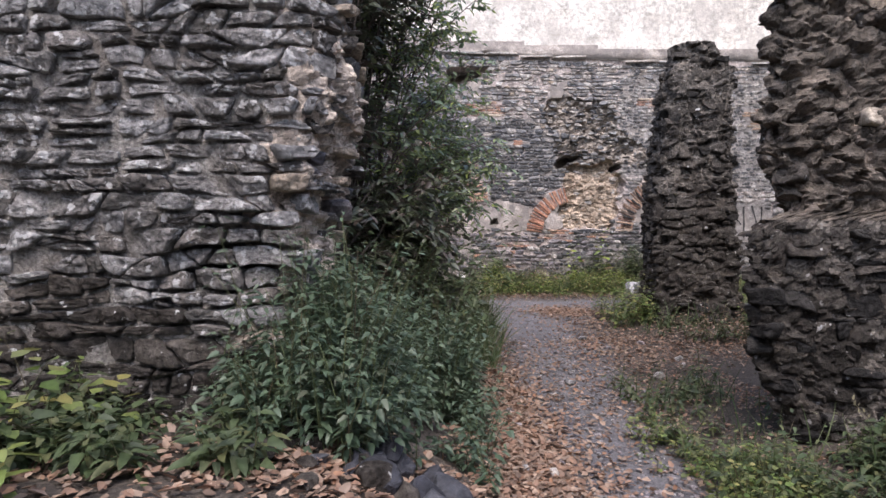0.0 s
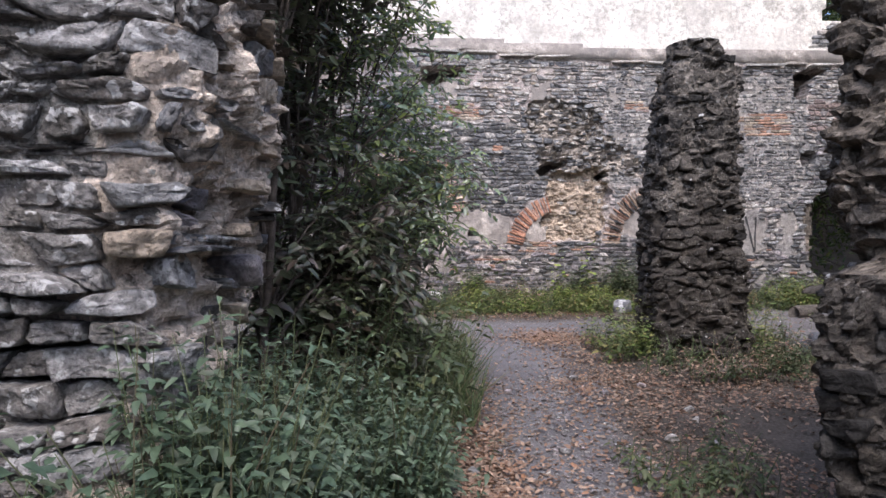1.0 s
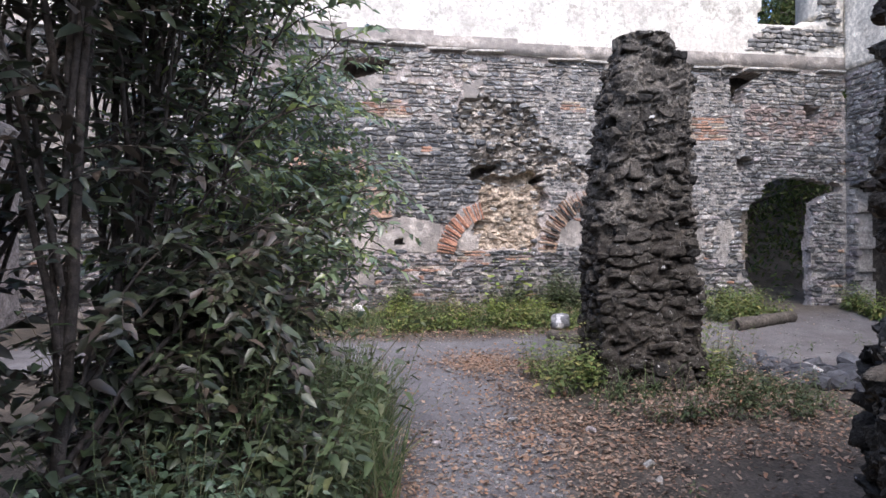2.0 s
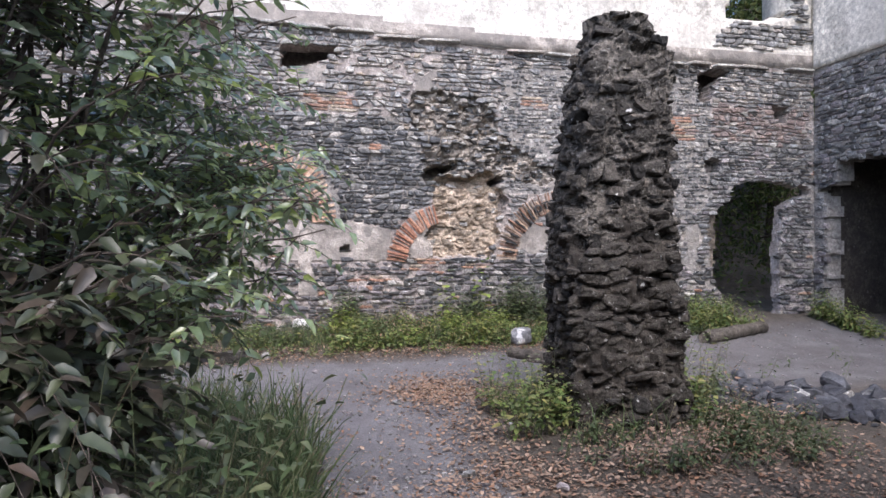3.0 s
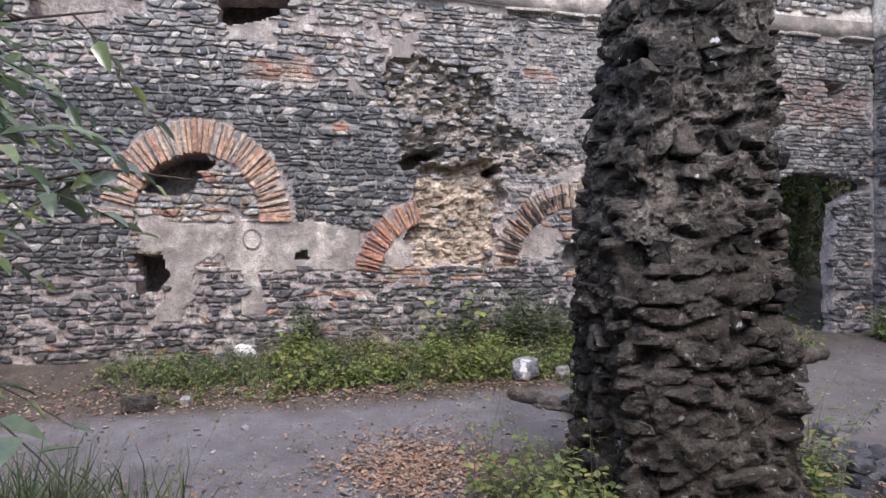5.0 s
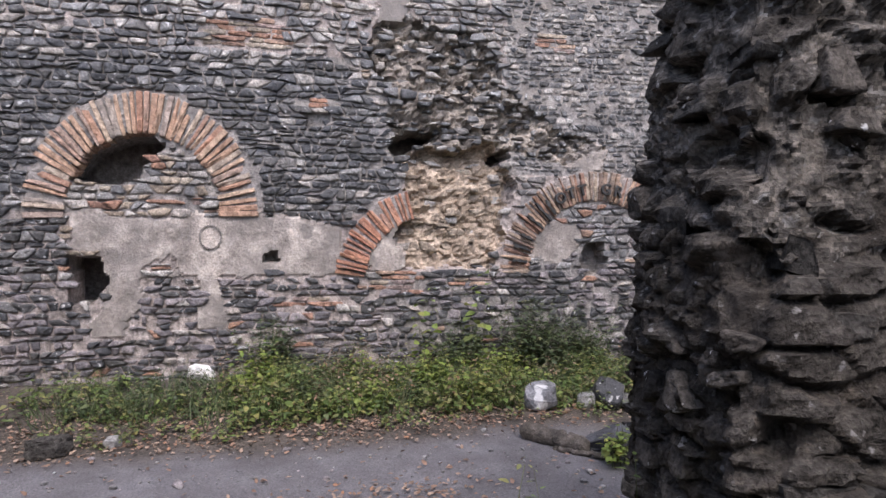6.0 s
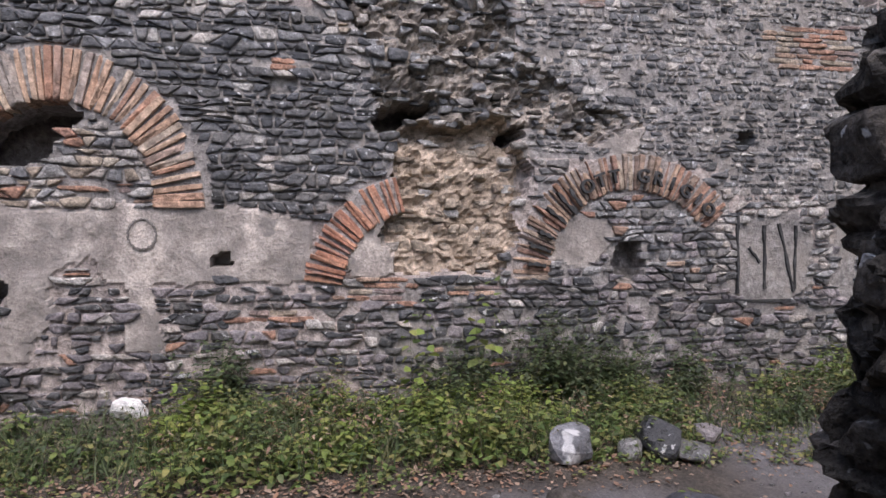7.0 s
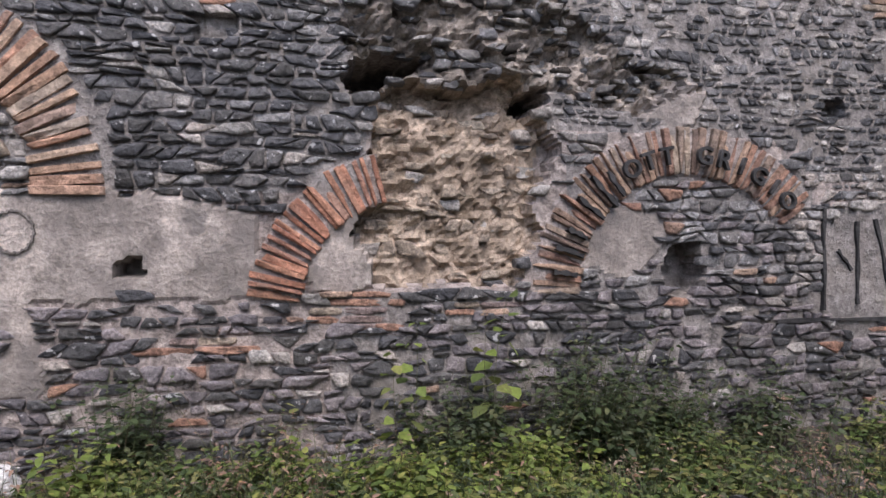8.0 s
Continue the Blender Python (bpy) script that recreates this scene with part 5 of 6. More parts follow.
boughs("shrub", (-0.7, 5.4, 0.1), "tall glossy green shrub with pointed leaves arching over the path", lines, SHRUB_LEAF, r6, (0.05, 0.10), 14, 0.34, 11, lambda p: (p[:, 0] < 0.68) & (p[:, 2] > np.where(p[:, 1] > 5.35, np.interp(p[:, 0], [-0.9, -0.2, 0.1, 0.5], [0.9, 1.15, 1.3, 1.4]), 1.15)), 0.012)

# nettles beside the wall end
r7 = np.random.default_rng(77)


def herb_stems(n, boxes, high, r, clump=None):
    """Stems within boxes; clump: how unevenly they stand, in patches of their own height."""
    res = []
    while len(res) < n:
        x0, x1, y0, y1 = boxes[int(r.integers(len(boxes)))]
        x, y = r.uniform(x0, x1), r.uniform(y0, y1)
        thick = 1.0 if clump is None else 0.5 + 1.5 * float(rough_noise(np.array([x, y, 4.0]), clump, 2, 15))
        if r.random() > thick:
            continue
        z = float(grounded(x, y))
        h = r.uniform(*high) * (1.0 if clump is None else 0.3 + 0.8 * max(0.0, min(1.4, thick)))
        res.append(((x, y, z), (x + r.normal() * 0.12 * h * 2, y + r.normal() * 0.12 * h * 2 - 0.05, z + h), (0, 0, 0)))
    return res


def herbs(name, place, label, category, stems, leaf_mat, r, leaf, size, pairs=8, spread=0.4, group="", whorl=2, droop=0.3):
    """Low plants: upright stems with whorls of leaves, smaller towards the tip."""
    wood, leaves = Heap(), Heap()
    pos, ways, sizes = [], [], []
    for base, tip, _ in stems:
        base, tip = np.array(base, float), np.array(tip, float)
        k = np.linspace(0, 1, 5)[:, None]
        line = base + (tip - base) * k
        line = line + np.array([r.normal(), r.normal(), 0]) * 0.12 * (tip - base)[2] * (k * (1 - k))
        tube(wood, line, np.linspace(0.003, 0.0012, 5), 4)
        turn = r.uniform(0, 6)
        for i in range(pairs):
            t = 0.15 + 0.85 * (i + 1) / pairs
            at = base + (tip - base) * t
            for q in range(whorl):
                a = turn + i * 1.57 + q * 2 * math.pi / whorl + r.normal() * 0.2
                w = np.array([math.cos(a), math.sin(a), spread * (t - 0.5) + 0.2 - droop + r.normal() * 0.25])
                pos.append(at + w * r.uniform(0, 0.6) * size[1] + (0, 0, r.normal() * 0.015))
                ways.append(w)
                sizes.append(r.uniform(*size) * (1.05 - 0.45 * t ** 3))
    leaves.scatter(leaf, np.array(pos), turns_for(np.array(ways), np.array(sizes), r, 0.3))
    top = thing(name, place, label, category, group)
    tagged(part("stem", wood.mesh("stem", [HERB_STEM]), top), kind="stuff")
    tagged(part("foliage", leaves.mesh("foliage", [leaf_mat]), top), kind="stuff")
    return top


herbs("nettle_patch", (-0.3, 3.1, 0.3), "dense blue-green nettles against the broken wall end", "nettles", herb_stems(760, [(-0.55, 0.1, 2.25, 3.6), (-0.45, 0.22, 2.5, 4.4)], (0.26, 0.7), r7, 2.5), NETTLE_LEAF, r7, NETTLE, (0.03, 0.065), 14)
# the second patch has darker leaves for the shade under the shrubs
herbs("nettle_patch", (-0.3, 4.7, 0.3), "tall nettles under the shrubs, darkened for the shade there", "nettles", herb_stems(330, [(-0.9, 0.12, 3.9, 5.4), (-0.6, 0.1, 4.4, 5.3)], (0.5, 1.05), r7, 2.0), DULL_LEAF, r7, NETTLE, (0.05, 0.095), 13)
herbs("nettle_patch", (-0.6, 2.2, 0.4), "low dark nettles at the foot of the lichen-spotted wall", "nettles", herb_stems(130, [(-0.85, -0.25, 2.0, 2.42)], (0.18, 0.42), r7, 2.5), NETTLE_LEAF, r7, NETTLE, (0.03, 0.06), 11)
herbs("weed_patch", (-1.2, 2.0, 0.4), "low green weeds at the foot of the lichen-spotted wall", "weeds", herb_stems(120, [(-1.4, -0.55, 1.8, 2.35)], (0.10, 0.30), r7, 3.0), DULL_LEAF, r7, NETTLE, (0.05, 0.085), 6)
herbs("weed_patch", (-1.5, 1.8, 0.4), "yellow-green weeds with broad leaves on the earth bank", "weeds", herb_stems(22, [(-1.7, -1.0, 1.3, 2.3)], (0.15, 0.4), r7, 3.0), WEED_LEAF, r7, ROUND, (0.05, 0.1), 5)
herbs("weed_patch", (1.5, 3.2, 0.1), "green weeds along the foot of the dark broken wall", "weeds", herb_stems(270, [(1.2, 1.9, 2.2, 4.0), (1.3, 2.3, 2.3, 3.2), (1.4, 2.4, 2.4, 3.15), (1.3, 2.0, 3.4, 5.0)], (0.06, 0.26), r7, 3.5), DULL_LEAF, r7, NETTLE, (0.035, 0.07), 6)
herbs("weed_patch", (1.3, 3.0, 0.05), "yellow-green weeds at the path's edge", "weeds", herb_stems(170, [(1.05, 1.6, 2.4, 3.9), (1.15, 1.5, 2.4, 3.3)], (0.05, 0.2), r7, 3.5), WEED_LEAF, r7, ROUND, (0.018, 0.042), 6)
herbs("weed_patch", (2.2, 11.9, 0.4), "low green ground cover along the far wall", "weeds", herb_stems(950, [(-1.0, 6.5, 11.35, 12.2), (0.5, 6.5, 11.5, 12.2), (0.8, 4.8, 11.0, 12.1)], (0.04, 0.3), r7, 1.7), WEED_LEAF, r7, OVATE, (0.03, 0.09), 5)
herbs("weed_patch", (2.6, 11.7, 0.4), "bright yellow-green weeds in clumps on the bank", "weeds", herb_stems(400, [(0.3, 3.6, 11.5, 12.15), (0.9, 2.2, 11.2, 12.0), (2.4, 3.4, 11.2, 12.1)], (0.06, 0.42), r7, 2.2), LIGHT_LEAF, r7, OVATE, (0.035, 0.10), 8)
herbs("weed_patch", (2.5, 11.1, 0.3), "tiny creeping weeds thinning out towards the path", "weeds", herb_stems(420, [(-0.6, 5.8, 10.8, 11.5)], (0.03, 0.12), r7, 2.4), WEED_LEAF, r7, ROUND, (0.018, 0.05), 4)
herbs("weed_patch", (3.2, 11.7, 0.4), "dull dark weeds mixed into the bank", "weeds", herb_stems(420, [(-0.6, 6.4, 11.3, 12.2)], (0.06, 0.34), r7, 2.9), DULL_LEAF, r7, NETTLE, (0.03, 0.07), 8)
herbs("weed_patch", (3.0, 11.6, 0.4), "brown withered stalks among the weeds", "weeds", herb_stems(150, [(0.6, 6.0, 11.2, 12.1)], (0.12, 0.5), r7, 2.5), DRY_LEAF, r7, LEAF, (0.03, 0.06), 6)
herbs("weed_patch", (4.4, 12.1, 0.45), "taller dark green weeds leaning on the far wall", "weeds", herb_stems(260, [(3.3, 5.2, 11.85, 12.2), (3.5, 4.6, 11.9, 12.2), (2.6, 3.1, 12.0, 12.2), (0.9, 1.25, 12.05, 12.2)], (0.3, 0.85), r7, 2.6), DULL_LEAF, r7, OVATE, (0.03, 0.075), 14)
herbs("young_plant", (3.08, 12.1, 0.45), "young plant with round pale green leaves in front of the wall", "plant", [((3.08, 12.08, 0.42), (3.12, 12.0, 1.46), (0, 0, 0)), ((3.04, 12.08, 0.42), (2.98, 11.98, 1.25), (0, 0, 0))], LIGHT_LEAF, r7, ROUND, (0.10, 0.14), 7, whorl=2, droop=0.5)
herbs("young_plant", (2.55, 12.1, 0.45), "small plant with round pale green leaves in front of the wall", "plant", [((2.55, 12.08, 0.42), (2.58, 12.0, 1.32), (0, 0, 0)), ((2.5, 12.08, 0.42), (2.44, 11.98, 1.15), (0, 0, 0))], LIGHT_LEAF, r7, ROUND, (0.08, 0.12), 7, whorl=2, droop=0.5)
herbs("weed_patch", (2.4, 7.6, 0.2), "green weeds growing up round the pillar's foot", "weeds", herb_stems(150, [(1.95, 2.55, 7.3, 8.3), (2.15, 2.5, 7.4, 8.1), (3.5, 3.9, 7.2, 8.3)], (0.15, 0.8), r7, 3.5), WEED_LEAF, r7, OVATE, (0.035, 0.085), 7)
herbs("weed_patch", (3.0, 7.0, 0.2), "low dull weeds and straw in front of the pillar", "weeds", herb_stems(330, [(2.1, 4.0, 6.5, 7.3), (3.3, 4.4, 6.6, 7.8), (3.55, 4.3, 7.1, 8.2)], (0.06, 0.32), r7, 2.6), DULL_LEAF, r7, NETTLE, (0.03, 0.06), 6)
herbs("weed_patch", (3.9, 7.6, 0.2), "withered brown stalks between the pillar and the rubble", "weeds", herb_stems(110, [(3.5, 4.4, 6.9, 8.2), (2.3, 3.9, 6.5, 7.2)], (0.12, 0.45), r7, 2.6), DRY_LEAF, r7, LEAF, (0.03, 0.06), 5)
herbs("weed_patch", (7.0, 11.6, 0.3), "green weeds beside the doorway in the far wall", "weeds", herb_stems(220, [(6.2, 7.5, 11.3, 12.2), (8.9, 9.2, 10.6, 12.0)], (0.15, 0.6), r7, 1.5), WEED_LEAF, r7, NETTLE, (0.06, 0.1), 7)
herbs("weed_patch", (6.2, 9.6, 0.2), "thin sprigs scattered over the bare court", "weeds", herb_stems(12, [(4.6, 7.6, 8.6, 10.6)], (0.12, 0.4), r7), DULL_LEAF, r7, NETTLE, (0.04, 0.08), 5)
herbs("weed_patch", (2.9, 9.9, 0.25), "pale green weeds beside the short log", "weeds", herb_stems(16, [(3.36, 3.6, 9.72, 9.95)], (0.12, 0.36), r7), LIGHT_LEAF, r7, ROUND, (0.04, 0.085), 5)

# grass tufts
def grass(name, place, label, boxes, n, high, r):
    heap = Heap()
    pos, ways, sizes = [], [], []
    for _ in range(n):
        x0, x1, y0, y1 = boxes[int(r.integers(len(boxes)))]
        x, y = r.uniform(x0, x1), r.uniform(y0, y1)
        pos.append((x, y, float(ground_height(x, y))))
        ways.append((r.normal() * 0.45, r.normal() * 0.45, 1.0))
        sizes.append(r.uniform(*high))
    w = np.array(ways)
    w /= np.linalg.norm(w, axis=1)[:, None]
    side = np.cross(w, r.normal(size=w.shape))
    side /= np.linalg.norm(side, axis=1)[:, None]
    up = np.cross(w, side)
    heap.scatter(BLADE, pos, np.stack([w, side, up], -1) * np.array(sizes)[:, None, None])
    top = thing(name, place, label, "grass")
    tagged(part("blade_mass", heap.mesh("blade_mass", [GRASS_BLADE]), top), kind="stuff")
    stalks, seeds = Heap(), []
    for i in range(0, n, 14):
        base, way = np.array(pos[i]), w[i] * (1, 1, 1) * sizes[i] * 1.25
        k = np.linspace(0, 1, 5)[:, None]
        line = base + way * k + np.array([w[i, 0], w[i, 1], -0.25]) * 0.25 * sizes[i] * k ** 2
        tube(stalks, line, np.linspace(0.0022, 0.001, 5), 3)
        seeds.append(line[-1] + (line[-2] - line[-1]) * r.random((7, 1)) + r.normal(size=(7, 3)) * 0.006)
    seeds = np.concatenate(seeds)
    tips = np.column_stack([r.normal(size=(len(seeds), 2)) * 0.5, np.ones(len(seeds))])
    stalks.scatter(LEAF, seeds, turns_for(tips, r.uniform(0.012, 0.028, len(seeds)), r))
    tagged(part("seed_stalk", stalks.mesh("seed_stalk", [STRAW]), top), kind="stuff")


grass("grass_tuft", (0.3, 5.2, 0.05), "long dark grass beside the shrub and path", [(-0.2, 0.5, 5.4, 7.3), (-1.2, 0.45, 6.6, 8.3), (-1.8, -0.2, 7.2, 8.7)], 5200, (0.15, 0.58), r7)
grass("grass_tuft", (2.2, 7.5, 0.15), "long green grass at the pillar's foot", [(2.1, 2.6, 7.2, 8.3), (2.2, 3.9, 6.9, 7.2)], 220, (0.12, 0.4), r7)
grass("grass_tuft", (0.8, 11.6, 0.3), "fine green grass along the far wall", [(-0.8, 2.2, 11.2, 12.1), (0.5, 5.5, 11.0, 11.8)], 3000, (0.06, 0.3), r7)
grass("grass_tuft", (1.5, 3.2, 0.1), "thin dry grass below the broken wall", [(1.2, 2.0, 2.4, 4.6)], 160, (0.1, 0.32), r7)

# ---- fallen leaves ----
r8 = np.random.default_rng(88)
heap = Heap()
spots = [(0.42, 3.0, 0.17, 0.9, 4600), (0.40, 4.5, 0.16, 0.9, 2800), (0.95, 3.2, 0.3, 1.2, 500), (1.75, 9.05, 0.34, 0.38, 1100), (2.0, 6.3, 0.9, 0.45, 1500), (1.75, 7.6, 0.25, 0.8, 1000), (1.3, 4.6, 0.5, 1.0, 900), (3.3, 6.5, 0.8, 0.5, 1100), (2.0, 10.95, 1.8, 0.2, 1500), (2.6, 11.5, 1.8, 0.3, 1500), (-0.2, 2.0, 0.35, 0.25, 1500), (-0.9, 1.9, 0.4, 0.25, 700), (1.72, 8.9, 0.25, 0.3, 900), (1.2, 8.0, 2.0, 2.5, 1100), (-1.5, 11.0, 1.0, 0.4, 700), (4.3, 7.2, 0.9, 0.6, 500)]
pts = np.concatenate([np.stack([r8.normal(cx, sx, n), r8.normal(cy, sy, n)], -1) for cx, cy, sx, sy, n in spots])
z = grounded(pts[:, 0], pts[:, 1]) + r8.uniform(0.004, 0.025, len(pts))
w = np.stack([np.cos(a := r8.uniform(0, 6.28, len(pts))), np.sin(a), r8.normal(0, 0.25, len(pts))], -1)
heap.scatter(leaf_shape(0.62, 0.12, -0.15), np.column_stack([pts, z]), turns_for(w, r8.uniform(0.022, 0.052, len(pts)), r8, 0.3))
tagged(part("fallen_leaves", heap.mesh("fallen_leaves", [DRY_LEAF])), "dry brown fallen leaves scattered over the path", "leaves", kind="stuff")


# crumbled litter, thick beside the path and thin where it is trodden
CRUMB = (np.array([(0, 0, 0), (0.45, 0.32, 0.10), (1.0, 0.05, 0.0), (0.5, -0.30, 0.06)], float), np.array([[0, 1, 3], [1, 2, 3]]))
cp = np.concatenate([np.column_stack([r8.uniform(0.05, 2.4, 26000), r8.uniform(1.6, 7.0, 26000)]), np.column_stack([r8.uniform(-0.5, 4.8, 15000), r8.uniform(5.8, 9.2, 15000)]), np.column_stack([r8.uniform(-1.2, 6.0, 7000), r8.uniform(10.6, 11.9, 7000)])])
patchy = 0.5 + 0.9 * rough_noise(np.column_stack([cp, np.full(len(cp), 2.0)]), 1.8, 3, 31)
cp = cp[r8.random(len(cp)) < patchy * (1 - 0.6 * trodden(cp[:, 0], cp[:, 1])) + 0.5 * np.exp(-((cp[:, 0] - 0.42) / 0.22) ** 2)]
ca = r8.uniform(0, 6.28, len(cp))
cw = np.stack([np.cos(ca), np.sin(ca), r8.normal(0, 0.3, len(cp))], -1)
heap = Heap()
heap.scatter(CRUMB, np.column_stack([cp, grounded(cp[:, 0], cp[:, 1]) + r8.uniform(0.003, 0.012, len(cp))]), turns_for(cw, 0.012 + 0.028 * r8.random(len(cp)) ** 2, r8, 0.4))
tagged(part("leaf_litter", heap.mesh("leaf_litter", [DRY_LEAF])), "crumbled brown leaf litter on the soil", "leaves", kind="stuff")


# ---- loose stones and logs ----
def boulder(place, size, turn, kind, seed, label, name="boulder", group=""):
    heap = Heap()
    v, f = stone_shape(seed, 3, 0.3 if kind == "chalk" else 0.42 if kind == "slate" else 0.6, 11, 0.09)
    heap.add(v * np.array(size), f)
    ob = tagged(part(name, heap.mesh(name, [MARBLE if kind == "marble" else SLATE if kind == "slate" else CHALK if kind == "chalk" else PIECE[K[kind]]], False)), label, "rock", group)
    x, y = place
    ob.matrix_basis = pose(x, y, float(grounded(x, y)) + size[2] * 0.38, turn * 0.1, turn * 0.07, turn)
    return ob


boulder((3.38, 11.05), (0.34, 0.31, 0.25), 20, "marble", 312, "pale grey boulder lying in the weeds")
boulder((4.0, 11.03), (0.40, 0.34, 0.29), 75, "basalt", 302, "dark grey angular boulder beside the pale one")
boulder((3.78, 11.0), (0.18, 0.16, 0.16), 10, "grey", 303, "small grey stone between two boulders")
boulder((-0.45, 10.75), (0.34, 0.2, 0.17), 5, "black", 304, "black rock at the edge of the path")
boulder((-0.05, 10.85), (0.14, 0.1, 0.09), 40, "grey", 305, "small grey stone at the path's edge")
white_stone = boulder((0.37, 12.24), (0.26, 0.16, 0.15), 5, "chalk", 306, "white stone set at the foot of the far wall")
white_stone.matrix_basis = pose(0.37, 12.25, 0.52, 4, 9, 5)


def log(a, b, radius, label, seed):
    heap = Heap()
    r = np.random.default_rng(seed)
    a, b = np.array(a, float), np.array(b, float)
    k = np.linspace(0, 1, 14)[:, None]
    tube(heap, a + (b - a) * k + r.normal(size=(14, 3)) * 0.008, radius * (1 - 0.15 * k[:, 0]) * r.uniform(0.93, 1.07, 14), 12)
    heap.add(np.concatenate([[a], a + radius * 0.9 * np.array([[math.cos(t), 0, math.sin(t)] for t in np.arange(12) * math.pi / 6])]), [[0, 1 + i, 1 + (i + 1) % 12] for i in range(12)])
    tagged(part("log", heap.mesh("log", [LOG_BARK])), label, "log")


LOG_BARK = surface("grey_dead_wood", [(0.07, 0.06, 0.05), (0.115, 0.10, 0.085), (0.05, 0.043, 0.036)], "noise", stain=12, grain=70, bump=0.8)
log((6.15, 10.95, 0.3), (7.45, 11.35, 0.38), 0.11, "grey fallen log lying near the doorway", 1)
log((3.02, 10.46, 0.29), (3.30, 10.06, 0.275), 0.075, "short brown log beside the path", 2)
log((3.12, 10.16, 0.245), (3.44, 9.84, 0.24), 0.022, "thin grey stick lying beside the short log", 3)
boulder((3.62, 10.16), (0.5, 0.36, 0.17), 15, "slate", 307, "dark flat slab of slate beside the short log", "slate_slab")
boulder((4.2, 10.95), (0.32, 0.26, 0.12), 70, "grey", 308, "flat grey stone among the litter below the wall")
boulder((4.5, 11.2), (0.24, 0.2, 0.12), 30, "mauve", 309, "flat brownish stone among the litter below the wall")

r9 = np.random.default_rng(99)
for i in range(150):
    x, y = r9.normal(5.45, 0.6), r9.normal(8.0, 0.36)
    s = 0.05 + 0.17 * r9.random() ** 1.6
    boulder((x, y), (s * 1.35, s, s * 0.8), r9.uniform(0, 360), "slate" if i % 12 else "grey", 400 + i, "broken grey stone in a low heap of rubble", "rubble_stone", "rubble heap")
for i in range(40):
    x, y = r9.uniform(-0.6, 0.45), r9.uniform(1.75, 2.2)
    s = r9.uniform(0.05, 0.13)
    boulder((x, y), (s * 1.3, s, s * 0.8), r9.uniform(0, 360), ["slate", "slate", "umber"][i % 3], 500 + i, "loose grey stone among fallen leaves", "loose_stone", "loose stones on the bank")
for i in range(30):
    x, y = r9.uniform(0.3, 2.2), r9.uniform(2.3, 10.5)
    s = r9.uniform(0.03, 0.09)
    boulder((x, y), (s * 1.3, s, s * 0.6), r9.uniform(0, 360), ["mauve", "grey", "pale"][i % 3], 600 + i, "small loose stone on the trodden path", "loose_stone", "loose stones on the path")


# ---- grit and pebbles on bare soil ----
r11 = np.random.default_rng(121)
gp = np.concatenate([np.column_stack([r11.uniform(-2.5, 9.0, 5200), r11.uniform(2.0, 12.0, 5200)]), np.column_stack([r11.uniform(0.3, 1.7, 2600), r11.uniform(2.0, 7.0, 2600)])])
gp = gp[(trodden(gp[:, 0], gp[:, 1]) > 0.3)]
gs = r11.gamma(2.0, 0.006, len(gp)) + 0.006
ga = r11.uniform(0, 6.28, len(gp))
gturn = np.zeros((len(gp), 3, 3))
gturn[:, 0, 0], gturn[:, 0, 1], gturn[:, 1, 0], gturn[:, 1, 1], gturn[:, 2, 2] = np.cos(ga) * gs * 1.3, -np.sin(ga) * gs, np.sin(ga) * gs * 1.3, np.cos(ga) * gs, gs * 0.7
heap = Heap()
gz = grounded(gp[:, 0], gp[:, 1]) + gs * 0.2
for k in range(4):
    sel = np.arange(len(gp)) % 4 == k
    heap.scatter(stone_shape(700 + k, 1, 0.7, 4, 0.1), np.column_stack([gp, gz])[sel], gturn[sel], k % 2)
tagged(part("grit", heap.mesh("grit", [MASS[K["mauve"]], MASS[K["grey"]]], False)), "small grey stones strewn over the bare trodden soil", "gravel", kind="stuff")


# ---- woodland beyond the openings ----
def tree(place, high, crown, r, label):
    x, y = place
    wood, leaves = Heap(), Heap()
    k = np.linspace(0, 1, 10)[:, None]
    line = np.array([x, y, float(ground_height(x, y)) - 0.1]) + np.array([r.normal() * 0.4, r.normal() * 0.4, high]) * k + r.normal(size=(10, 3)) * 0.05 * k
    tube(wood, line, 0.17 * (1 - 0.8 * k[:, 0]) + 0.02, 10)
    pos, ways, sizes = [], [], []
    for _ in range(46):
        t = r.uniform(0.12, 1)
        at = np.array([np.interp(t, k[:, 0], line[:, i]) for i in range(3)])
        way = r.normal(size=3) * (1, 1, 0.4) + (0, 0, 0.25)
        way /= np.linalg.norm(way)
        n = crown * r.uniform(0.4, 1.0) * (1.2 - 0.6 * t)
        kk = np.linspace(0, 1, 7)[:, None]
        limb = at + way * n * kk + r.normal(size=(7, 3)) * 0.06 * kk
        tube(wood, limb, np.linspace(0.04, 0.008, 7), 5)
        m = 150
        q = r.uniform(0.2, 1, m)
        at2 = np.stack([np.interp(q, kk[:, 0], limb[:, i]) for i in range(3)], -1) + r.normal(size=(m, 3)) * 0.28
        pos.append(at2)
        ways.append(r.normal(size=(m, 3)) + (0, 0, -0.3))
        sizes.append(r.uniform(0.09, 0.17, m))
    leaves.scatter(LEAF, np.concatenate(pos), turns_for(np.concatenate(ways), np.concatenate(sizes), r, 0.9))
    top = thing("tree", (x, y, float(ground_height(x, y))), label, "tree", "woodland behind the far wall")
    part("trunk", wood.mesh("trunk", [BARK]), top)
    tagged(part("crown", leaves.mesh("crown", [WOOD_LEAF]), top), kind="stuff")


r10 = np.random.default_rng(110)
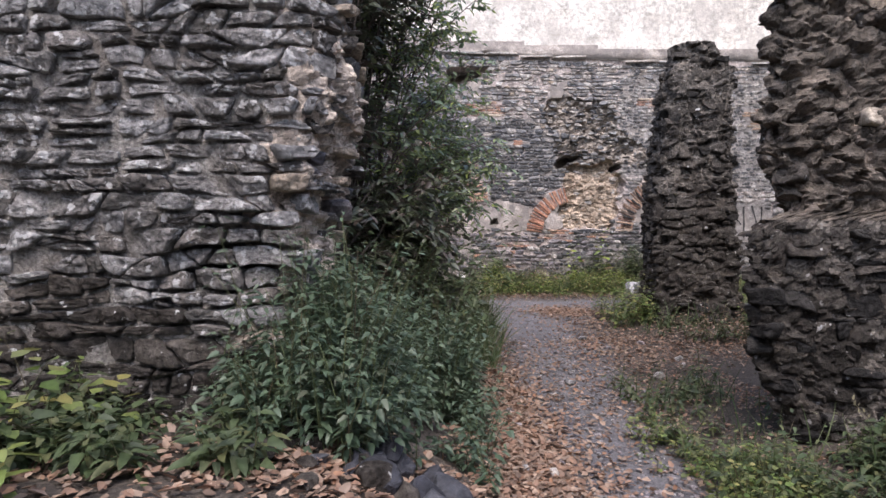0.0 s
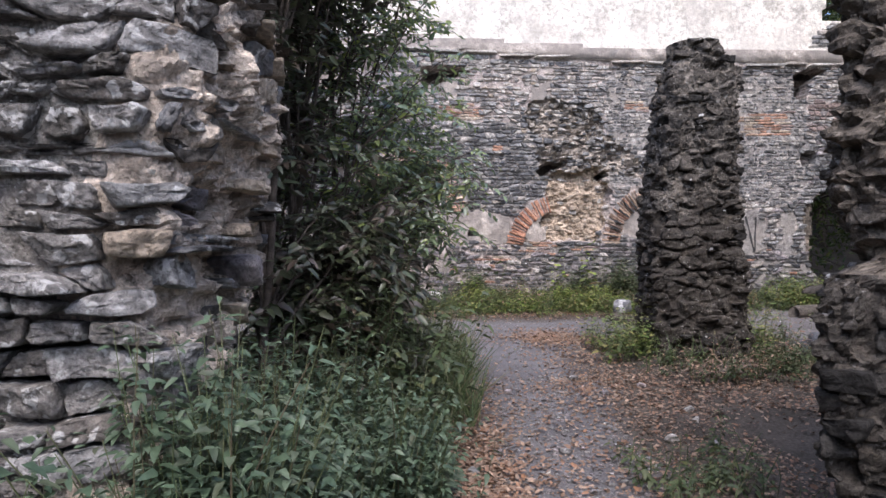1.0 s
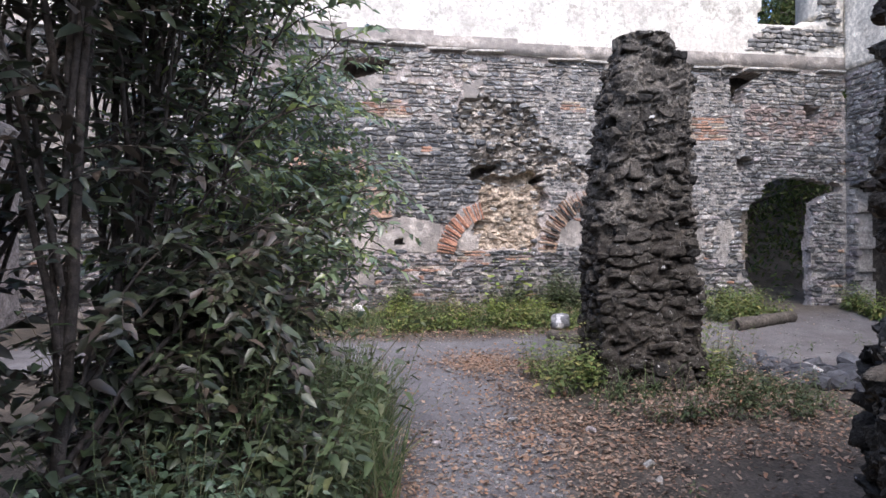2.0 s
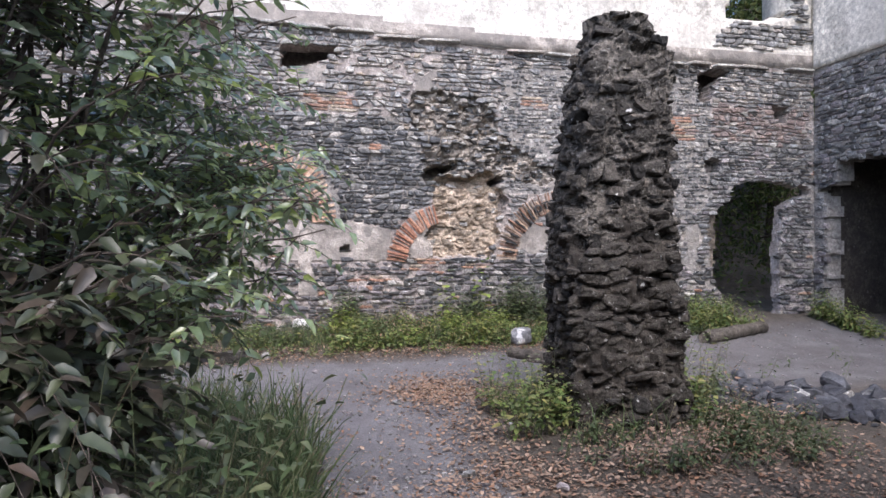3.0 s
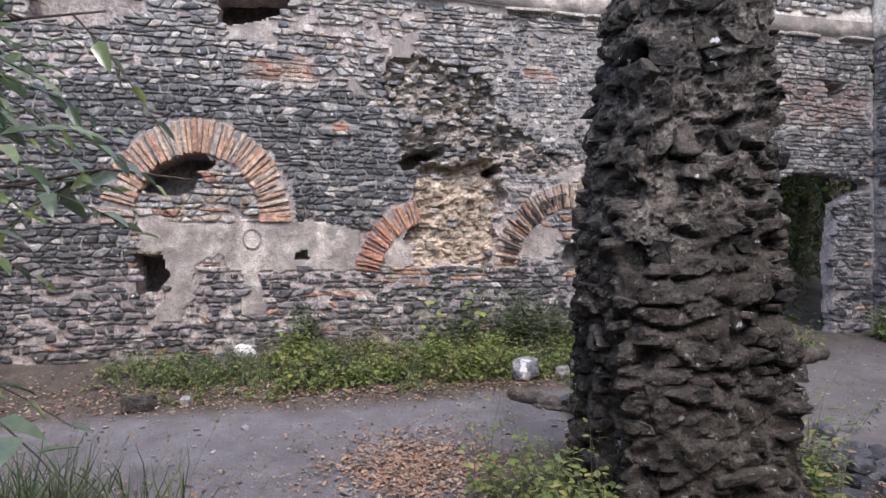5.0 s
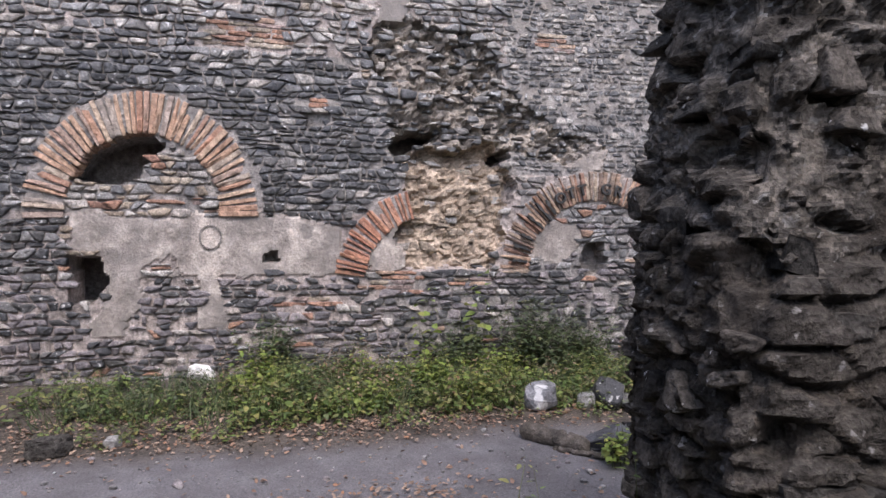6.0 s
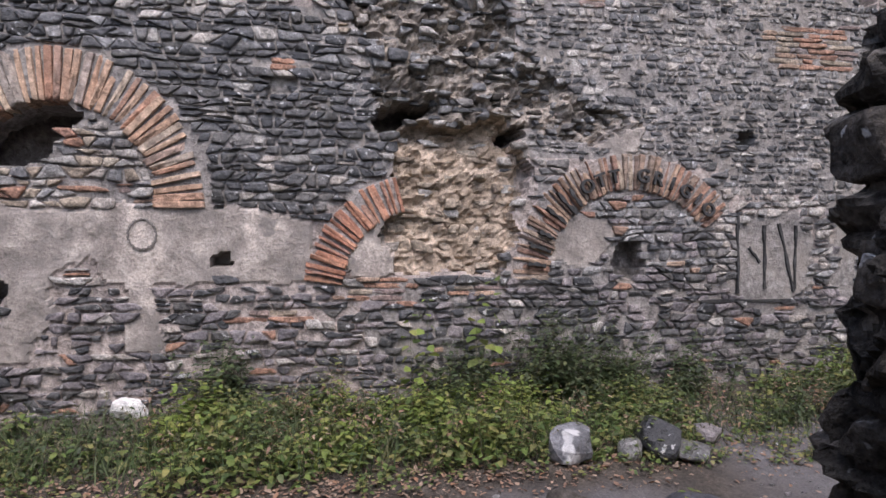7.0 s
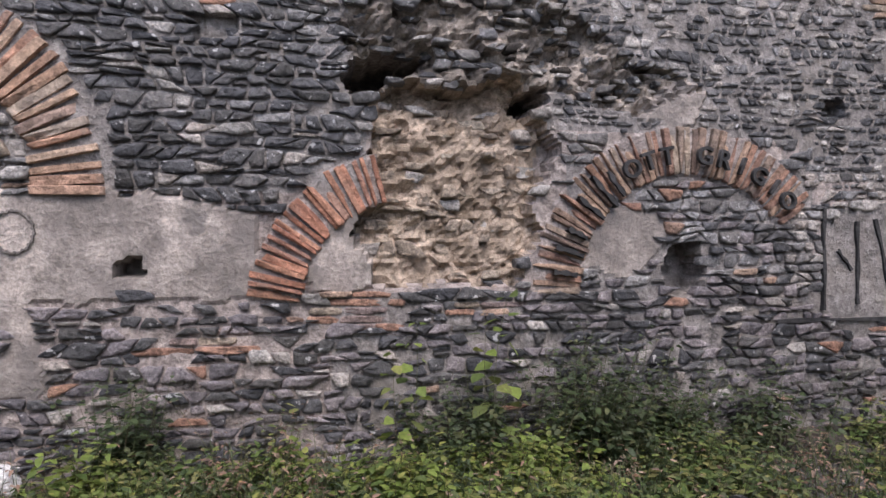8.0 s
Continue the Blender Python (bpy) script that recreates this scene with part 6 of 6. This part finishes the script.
for x, y, h in ((7.9, 15.2, 8.5), (10.2, 16.5, 9), (12.2, 17.5, 9), (14.5, 16.8, 8.5), (9.6, 19.0, 10), (13.0, 21.0, 10), (16.5, 20.5, 10), (11.0, 14.6, 7), (9.2, 15.6, 11), (11.6, 16.2, 11), (13.6, 18.5, 12), (12.6, 15.4, 9)):
    tree((x, y), h, 2.4, r10, "slender woodland tree with dark trunk and olive-green leaves")


# ---- sprayed writing on the far wall ----
def letter(char, at, turn, size, parent):
    """One sprayed letter, flat on the wall's face."""
    curve = bpy.data.curves.new("letter", "FONT")
    curve.body, curve.size, curve.align_x, curve.align_y = char, size, "CENTER", "CENTER"
    curve.extrude, curve.offset, curve.resolution_u = 0.016, 0.003, 3
    tmp = bpy.data.objects.new("letter_curve", curve)
    mesh = bpy.data.meshes.new_from_object(tmp)
    bpy.data.objects.remove(tmp)
    mesh.materials.clear()
    mesh.materials.append(PAINT)
    ob = new("letter", mesh)
    ob.parent = parent
    m = Matrix.Translation((at[0], WALL_Y - 0.068, at[1])) @ Euler((radians(90), 0, 0)).to_matrix().to_4x4() @ Euler((0, 0, radians(turn))).to_matrix().to_4x4()
    ob.matrix_basis = parent.matrix_basis.inverted() @ m
    return ob


def stroke(a, b, wide, parent, name="paint_stroke", lift=0.05, paint=PAINT):
    """A sprayed bar from a to b on the wall's face."""
    h = Heap()
    a, b = np.array(a), np.array(b)
    k = np.linspace(0, 1, 12)
    way = (b - a) / np.linalg.norm(b - a)
    side = np.array([-way[1], way[0]])
    mid = a + (b - a) * k[:, None] + side * (0.003 * np.sin(k * 9 + a[0] * 7))[:, None]
    half = wide / 2 * (0.8 + 0.3 * np.sin(k * 13 + b[1] * 5))
    l, r = mid + side * half[:, None], mid - side * half[:, None]
    ring = [np.stack([q[:, 0], np.full(12, WALL_Y - y), q[:, 1]], -1) for q, y in ((l, 0.0), (l, lift), (r, lift), (r, 0.0))]
    shell(h, np.stack(ring))
    ob = part(name, h.mesh(name, [paint], False))
    ob.parent = parent
    ob.matrix_basis = parent.matrix_basis.inverted()
    return ob


for i, c in enumerate("OTT GRIGIO"):
    a = radians(118 - 8.4 * i)
    rx = 0.93 if a > 1.57 else 1.02
    if c != " ":
        letter(c, (RIGHT_ARCH[0] + rx * math.cos(a), RIGHT_ARCH[1] + 0.91 * math.sin(a)), math.degrees(a) - 90, 0.17, right_arch)
for a0, r0, r1_ in ((172, 0.84, 1.0), (163, 0.82, 1.02), (155, 0.84, 0.98), (143, 0.80, 1.02), (134, 0.78, 1.04), (128, 0.80, 1.0)):
    c, z = math.cos(radians(a0)), math.sin(radians(a0))
    stroke((RIGHT_ARCH[0] + r0 * c, RIGHT_ARCH[1] + r0 * z), (RIGHT_ARCH[0] + r1_ * c, RIGHT_ARCH[1] + r1_ * z), 0.034, right_arch, lift=0.078)
for a, b, w in (((5.60, 2.03), (5.60, 1.29), 0.028), ((5.89, 1.93), (5.89, 1.33), 0.03), ((6.05, 1.95), (6.21, 1.30), 0.03), ((6.24, 1.93), (6.22, 1.32), 0.025), ((5.72, 1.72), (5.84, 1.58), 0.022), ((5.2, 1.225), (6.6, 1.215), 0.03)):
    stroke(a, b, w, wall_north, lift=0.034)
ring = [(0.44 + 0.10 * math.cos(radians(a)), 1.83 + 0.115 * math.sin(radians(a))) for a in range(0, 360, 24)]
for a, b in zip(ring, ring[1:] + ring[:1]):
    stroke(a, b, 0.014, wall_north, lift=0.027, paint=FADED_PAINT)
